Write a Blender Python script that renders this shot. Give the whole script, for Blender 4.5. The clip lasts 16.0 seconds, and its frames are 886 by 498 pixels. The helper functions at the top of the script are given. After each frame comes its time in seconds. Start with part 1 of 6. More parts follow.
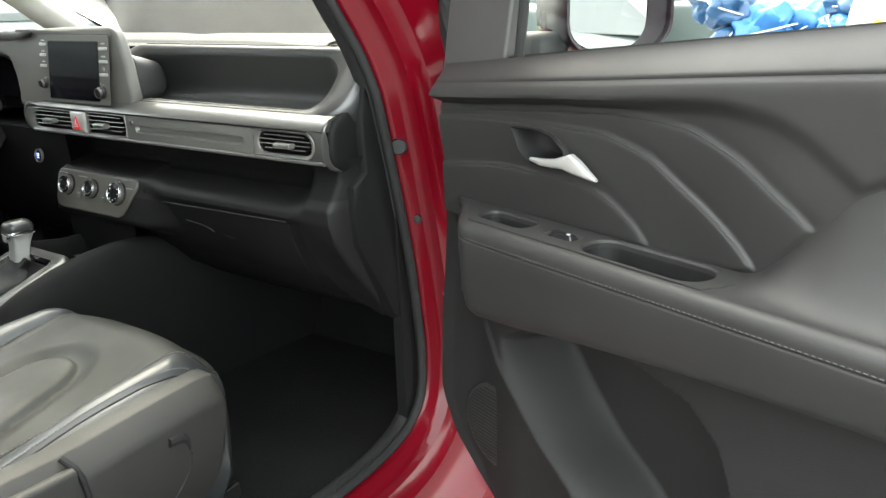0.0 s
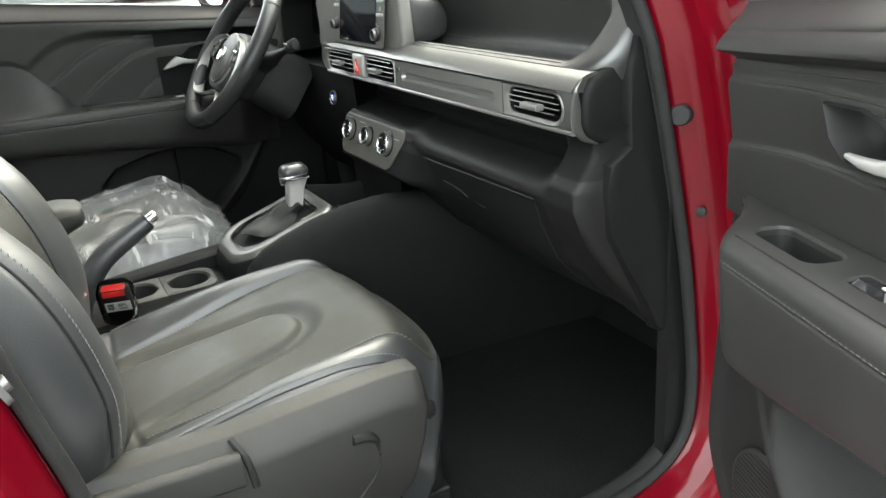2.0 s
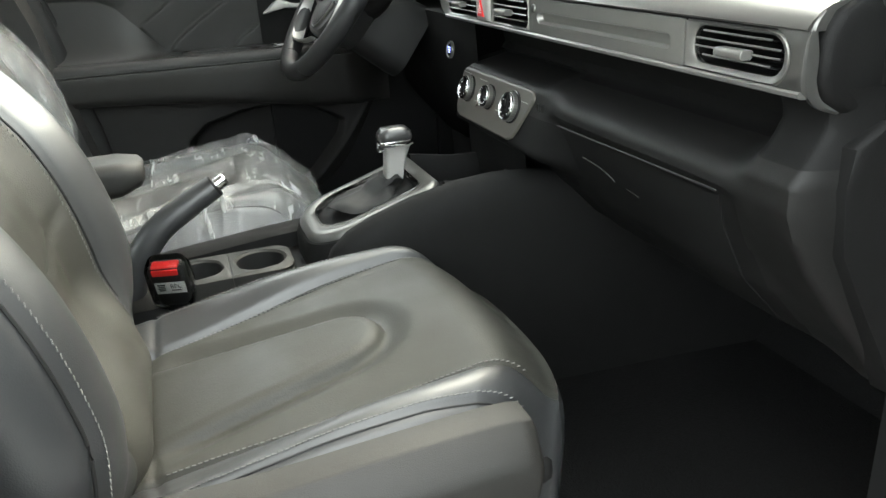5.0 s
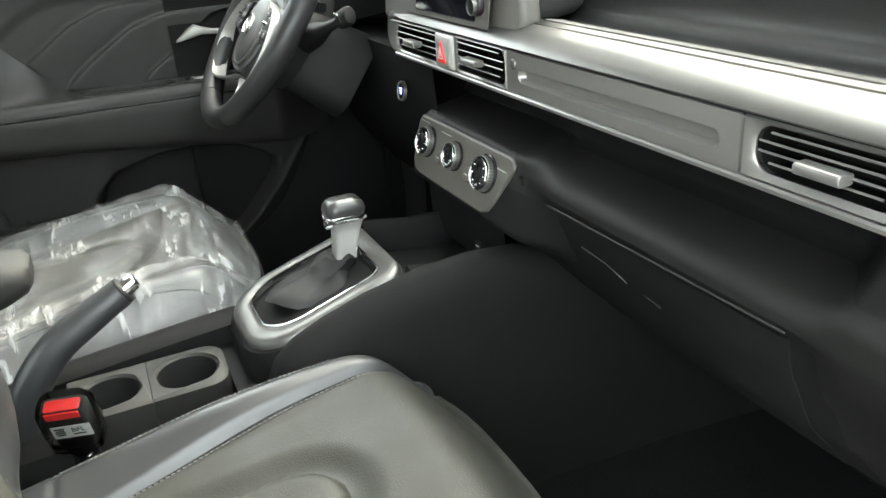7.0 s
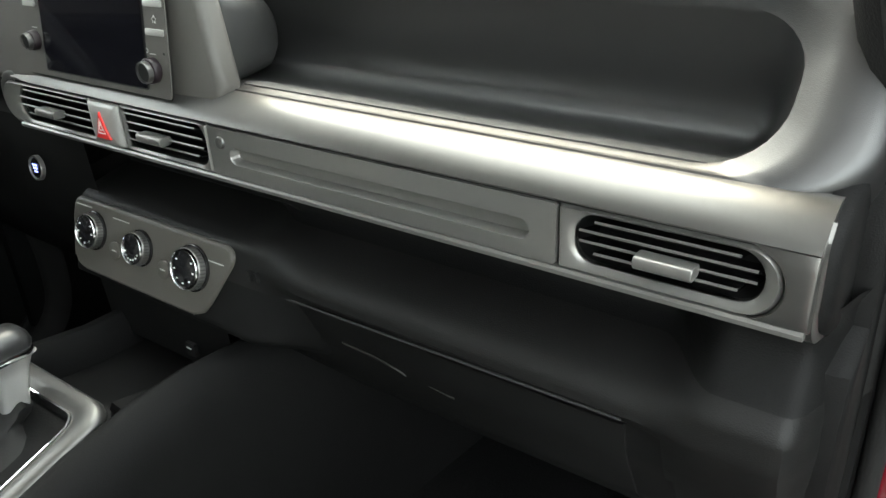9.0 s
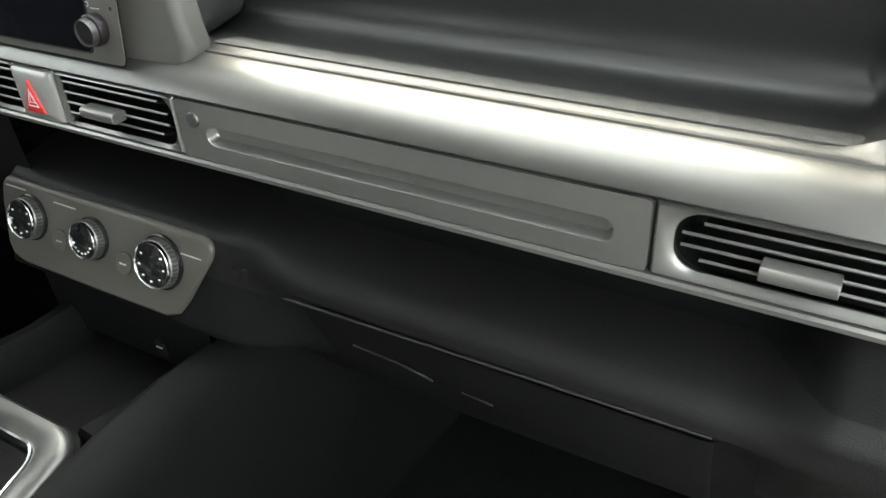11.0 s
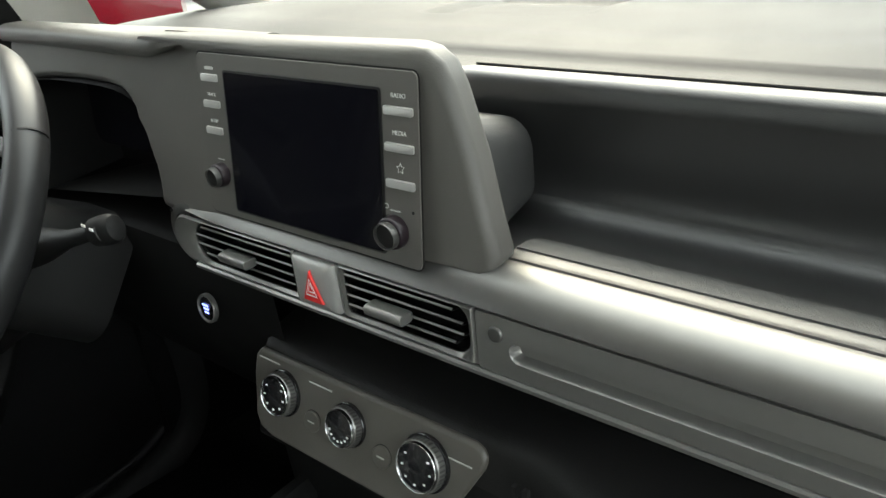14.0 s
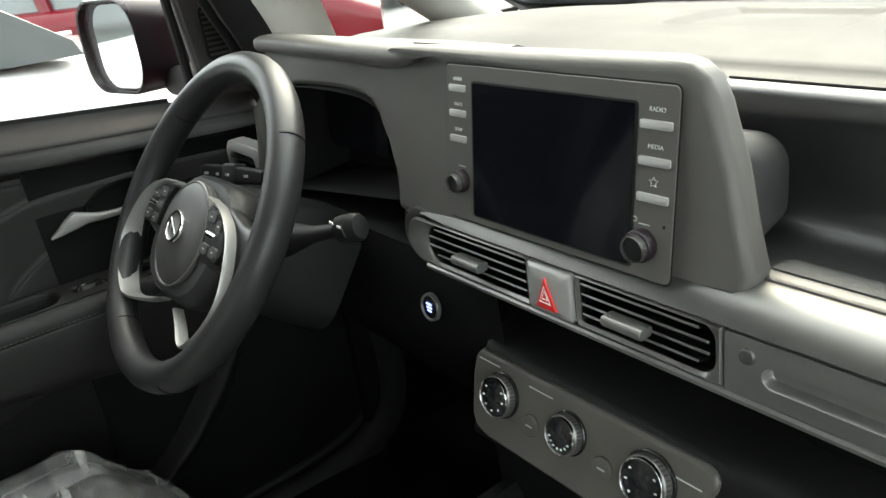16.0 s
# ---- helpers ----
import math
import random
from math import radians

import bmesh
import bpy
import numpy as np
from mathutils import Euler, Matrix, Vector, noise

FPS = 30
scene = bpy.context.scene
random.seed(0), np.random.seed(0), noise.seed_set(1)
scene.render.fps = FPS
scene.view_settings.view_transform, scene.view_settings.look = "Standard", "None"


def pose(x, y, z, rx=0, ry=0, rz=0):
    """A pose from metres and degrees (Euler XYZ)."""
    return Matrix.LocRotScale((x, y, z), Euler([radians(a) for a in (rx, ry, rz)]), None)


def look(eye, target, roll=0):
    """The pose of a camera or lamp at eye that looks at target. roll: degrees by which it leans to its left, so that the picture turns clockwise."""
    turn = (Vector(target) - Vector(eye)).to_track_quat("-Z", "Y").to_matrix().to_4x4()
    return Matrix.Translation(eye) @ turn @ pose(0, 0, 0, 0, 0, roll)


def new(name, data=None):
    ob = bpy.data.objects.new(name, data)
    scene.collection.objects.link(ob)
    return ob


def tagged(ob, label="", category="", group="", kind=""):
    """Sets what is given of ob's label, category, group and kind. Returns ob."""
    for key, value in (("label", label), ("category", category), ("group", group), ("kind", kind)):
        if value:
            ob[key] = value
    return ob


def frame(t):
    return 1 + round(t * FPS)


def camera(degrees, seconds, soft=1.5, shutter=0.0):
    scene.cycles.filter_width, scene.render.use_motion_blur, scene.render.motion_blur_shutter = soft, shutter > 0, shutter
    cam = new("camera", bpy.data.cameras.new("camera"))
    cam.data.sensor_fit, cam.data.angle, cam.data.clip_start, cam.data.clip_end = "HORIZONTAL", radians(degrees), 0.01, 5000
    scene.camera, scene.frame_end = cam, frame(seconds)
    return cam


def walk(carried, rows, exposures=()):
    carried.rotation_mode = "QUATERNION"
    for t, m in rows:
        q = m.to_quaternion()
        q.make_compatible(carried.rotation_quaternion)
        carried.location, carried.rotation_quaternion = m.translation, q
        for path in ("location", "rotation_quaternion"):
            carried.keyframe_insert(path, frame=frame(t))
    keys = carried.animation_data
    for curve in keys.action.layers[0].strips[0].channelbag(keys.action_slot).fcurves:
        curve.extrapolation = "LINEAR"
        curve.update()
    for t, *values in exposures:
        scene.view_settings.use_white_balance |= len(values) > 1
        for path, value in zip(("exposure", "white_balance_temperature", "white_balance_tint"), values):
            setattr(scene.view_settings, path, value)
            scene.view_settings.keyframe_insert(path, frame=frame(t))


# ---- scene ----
cam = camera(59.0, 16.0)
PATH = [
    (0.0, (1.4688, -0.8771, 1.1592), (0.93, -0.0946, 0.847), -1.79),
    (0.5, (1.453, -0.8331, 1.1569), (0.9276, -0.0469, 0.8315), -1.97),
    (1.0, (1.3956, -0.7413, 1.1471), (0.8224, 0.0053, 0.8092), -4.51),
    (1.5, (1.3675, -0.6632, 1.1422), (0.7001, -0.0149, 0.7756), -5.73),
    (2.0, (1.3937, -0.5747, 1.1351), (0.5659, -0.1453, 0.7739), -4.4),
    (2.5, (1.3789, -0.5138, 1.1345), (0.5071, -0.1797, 0.7762), -3.56),
    (3.0, (1.3327, -0.4969, 1.0983), (0.4535, -0.2054, 0.7215), -4.46),
    (3.2, (1.3253, -0.5009, 1.0869), (0.4467, -0.2248, 0.6971), -5.75),
    (5.3, (1.0986, -0.4611, 1.0493), (0.2246, -0.1618, 0.6666), -2.97),
    (5.5, (1.0788, -0.4665, 1.0521), (0.212, -0.1567, 0.6614), -2.57),
    (6.0, (1.0031, -0.4261, 1.0639), (0.1172, -0.1881, 0.6658), -4.05),
    (6.5, (0.9366, -0.3908, 1.0824), (0.0743, -0.0916, 0.6738), -4.86),
    (7.0, (0.8951, -0.4056, 1.1113), (0.0568, -0.0472, 0.7003), -4.52),
    (7.5, (0.8447, -0.4432, 1.1359), (0.1042, 0.0983, 0.7379), -2.72),
    (8.0, (0.8, -0.4646, 1.1377), (0.1609, 0.2072, 0.7632), -1.57),
    (8.5, (0.751, -0.4533, 1.1625), (0.1981, 0.2977, 0.8014), -0.98),
    (9.0, (0.7045, -0.3999, 1.1529), (0.166, 0.3147, 0.7065), -2.76),
    (9.2, (0.6926, -0.3732, 1.1558), (0.1704, 0.3212, 0.6608), -4.18),
    (11.5, (0.5549, -0.3252, 1.155), (0.1401, 0.4055, 0.6128), -4.09),
    (12.0, (0.5342, -0.2984, 1.1568), (0.1333, 0.4468, 0.6239), -6.15),
    (12.5, (0.5002, -0.3084, 1.1826), (0.0312, 0.4338, 0.7038), -6.9),
    (13.0, (0.484, -0.306, 1.1959), (-0.0819, 0.3869, 0.7491), -7.56),
    (13.5, (0.463, -0.3124, 1.2036), (-0.147, 0.3599, 0.7841), -6.56),
    (14.0, (0.4361, -0.3284, 1.2056), (-0.1749, 0.3388, 0.7796), -6.28),
    (14.5, (0.4238, -0.3432, 1.2111), (-0.229, 0.3027, 0.8152), -7.24),
    (15.0, (0.4093, -0.3549, 1.2159), (-0.2789, 0.2586, 0.8285), -7.34),
    (15.5, (0.4037, -0.3634, 1.2186), (-0.3142, 0.2129, 0.8281), -7.91),
    (16.0, (0.4083, -0.3695, 1.2162), (-0.354, 0.1459, 0.8248), -8.47),
]
walk(cam, [(t, look(eye, target, roll)) for t, eye, target, roll in PATH], [(0.0, 3.75, 6800, 1), (1.0, 3.82, 6800, 1), (2.0, 3.98, 6800, 1), (2.5, 3.95, 6800, 1), (3.0, 3.9, 6800, 1), (5.5, 4.0, 6800, 1), (6.5, 4.2, 6800, 1), (7.5, 4.35, 6800, 1), (8.0, 4.1, 6800, 1), (8.5, 3.7, 6800, 1), (9.0, 3.6, 6800, 1), (12.5, 3.75, 6800, 1), (14.0, 3.1, 6800, 1), (16.0, 3.3, 6800, 1)])

import functools

# ---- light ----
world = bpy.data.worlds.new("sky")
scene.world = world
world.use_nodes = True
wn = world.node_tree.nodes
sky = wn.new("ShaderNodeTexSky")
sky.sky_type = "NISHITA"
sky.sun_disc = False
sky.sun_elevation, sky.sun_rotation = radians(46), radians(-35)
sky.air_density, sky.dust_density, sky.ozone_density = 1.0, 4.5, 1.0
# a bright high overcast: the clear sky's gradient under an even white layer
cloud = wn.new("ShaderNodeMix")
cloud.data_type = "RGBA"
cloud.inputs["Factor"].default_value = 0.65
cloud.inputs["B"].default_value = (4.9, 4.9, 4.9, 1)
world.node_tree.links.new(sky.outputs[0], cloud.inputs["A"])
world.node_tree.links.new(cloud.outputs["Result"], wn["Background"].inputs[0])
wn["Background"].inputs[1].default_value = 0.15
sun = new("sun", bpy.data.lights.new("sun", "SUN"))
sun.data.energy, sun.data.angle, sun.data.color = 0.3, radians(60), (1.0, 0.98, 0.94)
sun.matrix_world = look((-2.9, 4.15, 5.2), (0, 0, 0))


# ---- materials ----
def material(name, colour, rough=0.5, metal=0.0, vary=0.15, scale=30.0, bump=0.0, bump_scale=600.0, coat=0.0,
             stain=0.0, stain_scale=5.0, spec=0.5, alpha=1.0, transmission=0.0):
    """A surface with variation at two scales and a fine grain."""
    m = bpy.data.materials.new(name)
    m.use_nodes = True
    n, l = m.node_tree.nodes, m.node_tree.links
    b = n["Principled BSDF"]
    b.inputs["Roughness"].default_value = rough
    b.inputs["Metallic"].default_value = metal
    b.inputs["Coat Weight"].default_value = coat
    b.inputs["Coat Roughness"].default_value = 0.05
    b.inputs["Specular IOR Level"].default_value = spec
    b.inputs["Alpha"].default_value = alpha
    b.inputs["Transmission Weight"].default_value = transmission
    co = n.new("ShaderNodeTexCoord")
    fine = n.new("ShaderNodeTexNoise")
    fine.inputs["Scale"].default_value, fine.inputs["Detail"].default_value = scale, 4
    large = n.new("ShaderNodeTexNoise")
    large.inputs["Scale"].default_value, large.inputs["Detail"].default_value = stain_scale, 3
    for t in (fine, large):
        l.new(co.outputs["Object"], t.inputs["Vector"])
    add = n.new("ShaderNodeMath")
    add.operation = "ADD"
    l.new(fine.outputs["Fac"], add.inputs[0])
    l.new(large.outputs["Fac"], add.inputs[1])
    r = n.new("ShaderNodeMapRange")
    r.inputs["From Min"].default_value, r.inputs["From Max"].default_value = 0.6, 1.4
    r.inputs["To Min"].default_value, r.inputs["To Max"].default_value = 1 - vary, 1 + vary
    l.new(add.outputs[0], r.inputs["Value"])
    mul = n.new("ShaderNodeVectorMath")
    mul.operation = "SCALE"
    mul.inputs[0].default_value = colour
    l.new(r.outputs[0], mul.inputs["Scale"])
    l.new(mul.outputs[0], b.inputs["Base Color"])
    rr = n.new("ShaderNodeMapRange")
    rr.inputs["From Min"].default_value, rr.inputs["From Max"].default_value = 0.3, 0.7
    rr.inputs["To Min"].default_value, rr.inputs["To Max"].default_value = rough * (1 - stain), min(1, rough * (1 + stain))
    l.new(large.outputs["Fac"], rr.inputs["Value"])
    l.new(rr.outputs[0], b.inputs["Roughness"])
    if bump:
        g = n.new("ShaderNodeTexVoronoi")
        g.inputs["Scale"].default_value = bump_scale
        l.new(co.outputs["Object"], g.inputs["Vector"])
        bp = n.new("ShaderNodeBump")
        bp.inputs["Strength"].default_value, bp.inputs["Distance"].default_value = bump, 0.001
        l.new(g.outputs["Distance"], bp.inputs["Height"])
        l.new(bp.outputs[0], b.inputs["Normal"])
    return m


def glowing(name, colour, strength):
    m = bpy.data.materials.new(name)
    m.use_nodes = True
    b = m.node_tree.nodes["Principled BSDF"]
    b.inputs["Base Color"].default_value = (*colour, 1)
    b.inputs["Emission Color"].default_value = (*colour, 1)
    b.inputs["Emission Strength"].default_value = strength
    return m


def clear_pane(name, tint=(0.95, 0.98, 0.96), ior=1.3):
    """A thin pane: clear straight on, mirroring at a glance."""
    m = bpy.data.materials.new(name)
    m.use_nodes = True
    n, l = m.node_tree.nodes, m.node_tree.links
    n.remove(n["Principled BSDF"])
    t, g, mix, f = (n.new("ShaderNode" + k) for k in ("BsdfTransparent", "BsdfGlossy", "MixShader", "Fresnel"))
    t.inputs[0].default_value = (*tint, 1)
    g.inputs["Roughness"].default_value = 0.02
    f.inputs[0].default_value = ior
    l.new(f.outputs[0], mix.inputs[0])
    l.new(t.outputs[0], mix.inputs[1])
    l.new(g.outputs[0], mix.inputs[2])
    l.new(mix.outputs[0], n["Material Output"].inputs[0])
    return m


def film_wrap(name):
    """Crumpled clear film: streaked folds that catch the light, see-through between them."""
    m = bpy.data.materials.new(name)
    m.use_nodes = True
    n, l = m.node_tree.nodes, m.node_tree.links
    b = n["Principled BSDF"]
    b.inputs["Base Color"].default_value = (0.72, 0.73, 0.71, 1)
    b.inputs["Roughness"].default_value = 0.10
    b.inputs["Specular IOR Level"].default_value = 1.0
    co = n.new("ShaderNodeTexCoord")

    def math_node(kind, one, two):
        k = n.new("ShaderNodeMath")
        k.operation = kind
        l.new(one, k.inputs[0])
        l.new(two, k.inputs[1])
        return k.outputs[0]

    def streaks(angle, size, squeeze):
        mp = n.new("ShaderNodeMapping")
        mp.inputs["Rotation"].default_value, mp.inputs["Scale"].default_value = (0, 0, angle), (1, squeeze, 1)
        l.new(co.outputs["Object"], mp.inputs["Vector"])
        w = n.new("ShaderNodeTexNoise")
        w.inputs["Scale"].default_value, w.inputs["Detail"].default_value, w.inputs["Distortion"].default_value = size, 4, 0.5
        l.new(mp.outputs[0], w.inputs["Vector"])
        return w.outputs["Fac"]

    def ranged(value, lo, hi, to_lo=0.0, to_hi=1.0):
        r = n.new("ShaderNodeMapRange")
        r.inputs["From Min"].default_value, r.inputs["From Max"].default_value = lo, hi
        r.inputs["To Min"].default_value, r.inputs["To Max"].default_value = to_lo, to_hi
        l.new(value, r.inputs["Value"])
        return r.outputs[0]

    one, two, broad = streaks(0.75, 9, 5), streaks(0.15, 12, 5), streaks(0.4, 6, 1.8)
    fold = math_node("MAXIMUM", ranged(one, 0.50, 0.66), ranged(two, 0.52, 0.68))
    patch = ranged(broad, 0.40, 0.64)
    l.new(ranged(math_node("ADD", math_node("MULTIPLY", fold, patch), ranged(patch, 0.0, 1.0, 0.0, 0.22)), 0.0, 1.0, 0.09, 0.55), b.inputs["Alpha"])
    bp = n.new("ShaderNodeBump")
    bp.inputs["Strength"].default_value, bp.inputs["Distance"].default_value = 1.0, 0.024
    l.new(math_node("ADD", one, two), bp.inputs["Height"])
    l.new(bp.outputs[0], b.inputs["Normal"])
    return m


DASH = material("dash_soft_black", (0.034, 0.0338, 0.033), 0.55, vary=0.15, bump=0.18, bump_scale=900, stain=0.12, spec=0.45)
# black plastic for the low parts, with the footwell's shade put into its colour
DASH_LOW = material("dash_lower_shaded_black", (0.0065, 0.0065, 0.0065), 0.62, vary=0.2, bump=0.2, bump_scale=800, stain=0.15, spec=0.12)
# lit copy of the lower dash: the rolled rail's catch of light in the material
DASH_LIT = material("dash_lower_lit", (0.0070, 0.0069, 0.0067), 0.55, vary=0.12, bump=0.18, bump_scale=900, stain=0.12, spec=0.25)
BEZEL = material("grey_brown_plastic", (0.080, 0.0755, 0.0685), 0.5, vary=0.08, bump=0.12, bump_scale=1200, stain=0.1)
PANEL = material("climate_grey_plastic", (0.078, 0.073, 0.064), 0.42, vary=0.1, bump=0.1, bump_scale=1200, stain=0.1)
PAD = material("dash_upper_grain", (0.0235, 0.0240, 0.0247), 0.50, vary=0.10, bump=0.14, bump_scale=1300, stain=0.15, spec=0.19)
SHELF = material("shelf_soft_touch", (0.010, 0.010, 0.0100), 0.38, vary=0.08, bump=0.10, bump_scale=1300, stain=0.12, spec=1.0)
RIBBED = material("ribbed_soft_grain", (0.045, 0.045, 0.0445), 0.48, vary=0.05, bump=0.5, bump_scale=850, spec=0.5)
DOORTRIM = material("door_trim_black", (0.0185, 0.0181, 0.0172), 0.54, vary=0.10, bump=0.10, bump_scale=1100, stain=0.18, spec=0.42)
# darker, duller than the upper trim: shade of pocket and lower door in the colour
DOORLOW = material("door_lower_shaded", (0.0145, 0.0142, 0.0139), 0.62, vary=0.12, bump=0.22, bump_scale=800, stain=0.15, spec=0.2)
DOORPAD = material("door_pad_grey", (0.046, 0.0445, 0.0435), 0.48, vary=0.12, bump=0.25, bump_scale=900, stain=0.12)
LEATHER = material("seat_leather", (0.0205, 0.0205, 0.0170), 0.58, vary=0.12, bump=0.22, bump_scale=520, stain=0.25, stain_scale=9, spec=0.4)
LEATHER_DARK = material("seat_leather_dark", (0.0235, 0.0247, 0.0258), 0.40, vary=0.10, bump=0.10, bump_scale=700, stain=0.2, spec=0.7)
STITCH = material("grey_thread", (0.12, 0.12, 0.115), 0.8, vary=0.1)
WHEELSKIN = material("wheel_leather", (0.020, 0.020, 0.0205), 0.42, vary=0.08, bump=0.05, bump_scale=900, stain=0.1, spec=0.4)
SEATPLASTIC = material("seat_side_plastic", (0.0150, 0.0146, 0.0132), 0.55, vary=0.1, bump=0.2, bump_scale=900, stain=0.1, spec=0.35)
SILVER = material("satin_silver", (0.135, 0.133, 0.127), 0.34, metal=0.80, vary=0.05, scale=120, stain=0.12, bump=0.04, bump_scale=2500)
SILVER_DARK = material("brushed_silver_grey", (0.215, 0.211, 0.20), 0.33, metal=0.65, vary=0.03, scale=150, stain=0.05)
SILVER_PAINT = material("silver_paint", (0.34, 0.336, 0.32), 0.35, metal=0.35, vary=0.05, stain=0.1)
STEEL = material("dark_steel", (0.16, 0.155, 0.15), 0.4, metal=0.8, vary=0.1, stain=0.2)
CHROME = material("chrome", (0.8, 0.8, 0.8), 0.09, metal=1.0, vary=0.03, stain=0.3)
GEARTOP = material("gear_knob_satin", (0.030, 0.030, 0.030), 0.3, vary=0.08, stain=0.15)
GLOSS = material("gloss_black", (0.012, 0.012, 0.013), 0.08, vary=0.1, stain=0.2)
HOUSING = material("mirror_housing_paint", (0.016, 0.011, 0.014), 0.32, vary=0.1, stain=0.2, spec=0.3)
SCREEN = material("screen_glass", (0.004, 0.004, 0.006), 0.07, vary=0.1, stain=0.3, spec=0.35)
BLACK = material("matt_black", (0.008, 0.008, 0.008), 0.6, vary=0.2, bump=0.1, spec=0.3)
CARPET = material("black_carpet", (0.006, 0.006, 0.006), 0.95, vary=0.4, scale=200, bump=0.9, bump_scale=300, spec=0.08)
RUBBER = material("weather_rubber", (0.013, 0.013, 0.013), 0.6, vary=0.2, bump=0.2, bump_scale=500, stain=0.2, spec=0.2)
RED = material("red_car_paint", (0.09, 0.0009, 0.005), 0.20, metal=0.0, vary=0.03, coat=0.2, spec=0.2)
REDPLASTIC = material("red_plastic", (0.62, 0.02, 0.02), 0.35, vary=0.05)
WHITEMARK = material("white_print", (0.75, 0.75, 0.73), 0.6, vary=0.02)
GREYMARK = material("grey_print", (0.42, 0.42, 0.40), 0.6, vary=0.02)
LIGHTTRIM = material("pale_pillar_trim", (0.60, 0.58, 0.53), 0.7, vary=0.05, bump=0.15, bump_scale=900)
BLUEGLOW = glowing("blue_button_light", (0.25, 0.3, 1.0), 0.35)
PANE = clear_pane("window_glass")
WRAP = film_wrap("clear_film")
BAGFILM = clear_pane("bag_film", (0.93, 0.95, 0.95), 1.5)
WHITECAR = material("white_car_paint", (0.78, 0.78, 0.76), 0.3, vary=0.02, coat=1.0)
PALECAR = material("grey_green_car_paint", (0.10, 0.12, 0.115), 0.3, vary=0.02, coat=0.8)
TYRE = material("tyre_rubber", (0.02, 0.02, 0.02), 0.7, vary=0.2)
DARKGLASS = material("tinted_glass", (0.10, 0.11, 0.11), 0.06, vary=0.05, stain=0.2)
CONCRETE = material("grey_concrete", (0.17, 0.17, 0.165), 0.8, vary=0.18, scale=3, stain_scale=0.4, bump=0.3, bump_scale=60)
MIRROR = material("mirror_glass", (0.9, 0.9, 0.9), 0.01, metal=1.0, vary=0.0)
BLUEPLASTIC = material("blue_plastic", (0.02, 0.12, 0.32), 0.4, vary=0.2, scale=12)
BLUEDARK = material("dark_blue_plastic", (0.012, 0.055, 0.13), 0.35, vary=0.3, scale=14)
WALLWHITE = material("pale_wall_paint", (0.45, 0.45, 0.44), 0.7, vary=0.05, scale=4)
MINT = material("mint_wall_paint", (0.45, 0.66, 0.66), 0.7, vary=0.06, scale=4)
FOLIAGE = material("hedge_green", (0.10, 0.22, 0.04), 0.7, vary=0.4, scale=20)
YELLOW = material("yellow_print", (0.7, 0.5, 0.05), 0.6, vary=0.05)


# ---- shapes ----
def part(name, bm, mat, parent=None, label="", smooth=True, bevel=0.0, recalc=True):
    """Links a bmesh as one mesh object under a thing or a part."""
    if recalc:
        bmesh.ops.recalc_face_normals(bm, faces=bm.faces[:])
    me = bpy.data.meshes.new(name)
    bm.to_mesh(me)
    bm.free()
    ob = new(name, me)
    me.materials.append(mat)
    if smooth:
        for p in me.polygons:
            p.use_smooth = True
    if bevel:
        mod = ob.modifiers.new("edge", "BEVEL")
        mod.width, mod.segments, mod.limit_method, mod.angle_limit = bevel, 3, "ANGLE", radians(35)
        mod.harden_normals = True
    elif smooth:
        me.set_sharp_from_angle(angle=radians(42))
    if parent is not None:
        ob.parent = parent
    if label:
        ob["label"] = label
    return ob


def thing(name, label, category, group="", kind=""):
    return tagged(new(name), label, category, group, kind)


def rot(m, bm):
    bm.transform(m)
    return bm


def box(c, s, m=None):
    bm = bmesh.new()
    bmesh.ops.create_cube(bm, size=1)
    bmesh.ops.scale(bm, vec=s, verts=bm.verts)
    if m is not None:
        bm.transform(m)
    bmesh.ops.translate(bm, vec=c, verts=bm.verts)
    return bm


def rrect(cx, cy, w, h, r, n=6):
    """A rounded rectangle as points, anticlockwise from the lower right corner."""
    r = min(r, w / 2 - 1e-5, h / 2 - 1e-5)
    out = []
    for k, (sx, sy) in enumerate(((1, -1), (1, 1), (-1, 1), (-1, -1))):
        for i in range(n):
            a = radians(-90 + 90 * k + 90 * i / (n - 1))
            out.append((cx + sx * (w / 2 - r) + r * math.cos(a), cy + sy * (h / 2 - r) + r * math.sin(a)))
    return out


def loft(rings, closed=True, caps=(True, True)):
    """Skin over rings of 3D points, each with the same number."""
    bm = bmesh.new()
    vs = [[bm.verts.new(p) for p in ring] for ring in rings]
    n = len(vs[0])
    for a, b in zip(vs, vs[1:]):
        for i in range(n if closed else n - 1):
            j = (i + 1) % n
            bm.faces.new((a[i], a[j], b[j], b[i]))
    if closed:
        if caps[0]:
            bm.faces.new(vs[0])
        if caps[1]:
            bm.faces.new(vs[-1])
    return bm


def spline(points, n):
    """Catmull-Rom through points, n steps a span."""
    p = [Vector(q) for q in points]
    p = [p[0] * 2 - p[1]] + p + [p[-1] * 2 - p[-2]]
    out = []
    for i in range(1, len(p) - 2):
        for k in range(n):
            t = k / n
            out.append(0.5 * ((2 * p[i]) + (p[i + 1] - p[i - 1]) * t + (2 * p[i - 1] - 5 * p[i] + 4 * p[i + 1] - p[i + 2]) * t * t
                              + (3 * p[i] - p[i - 1] - 3 * p[i + 1] + p[i + 2]) * t ** 3))
    out.append(p[-2])
    return out


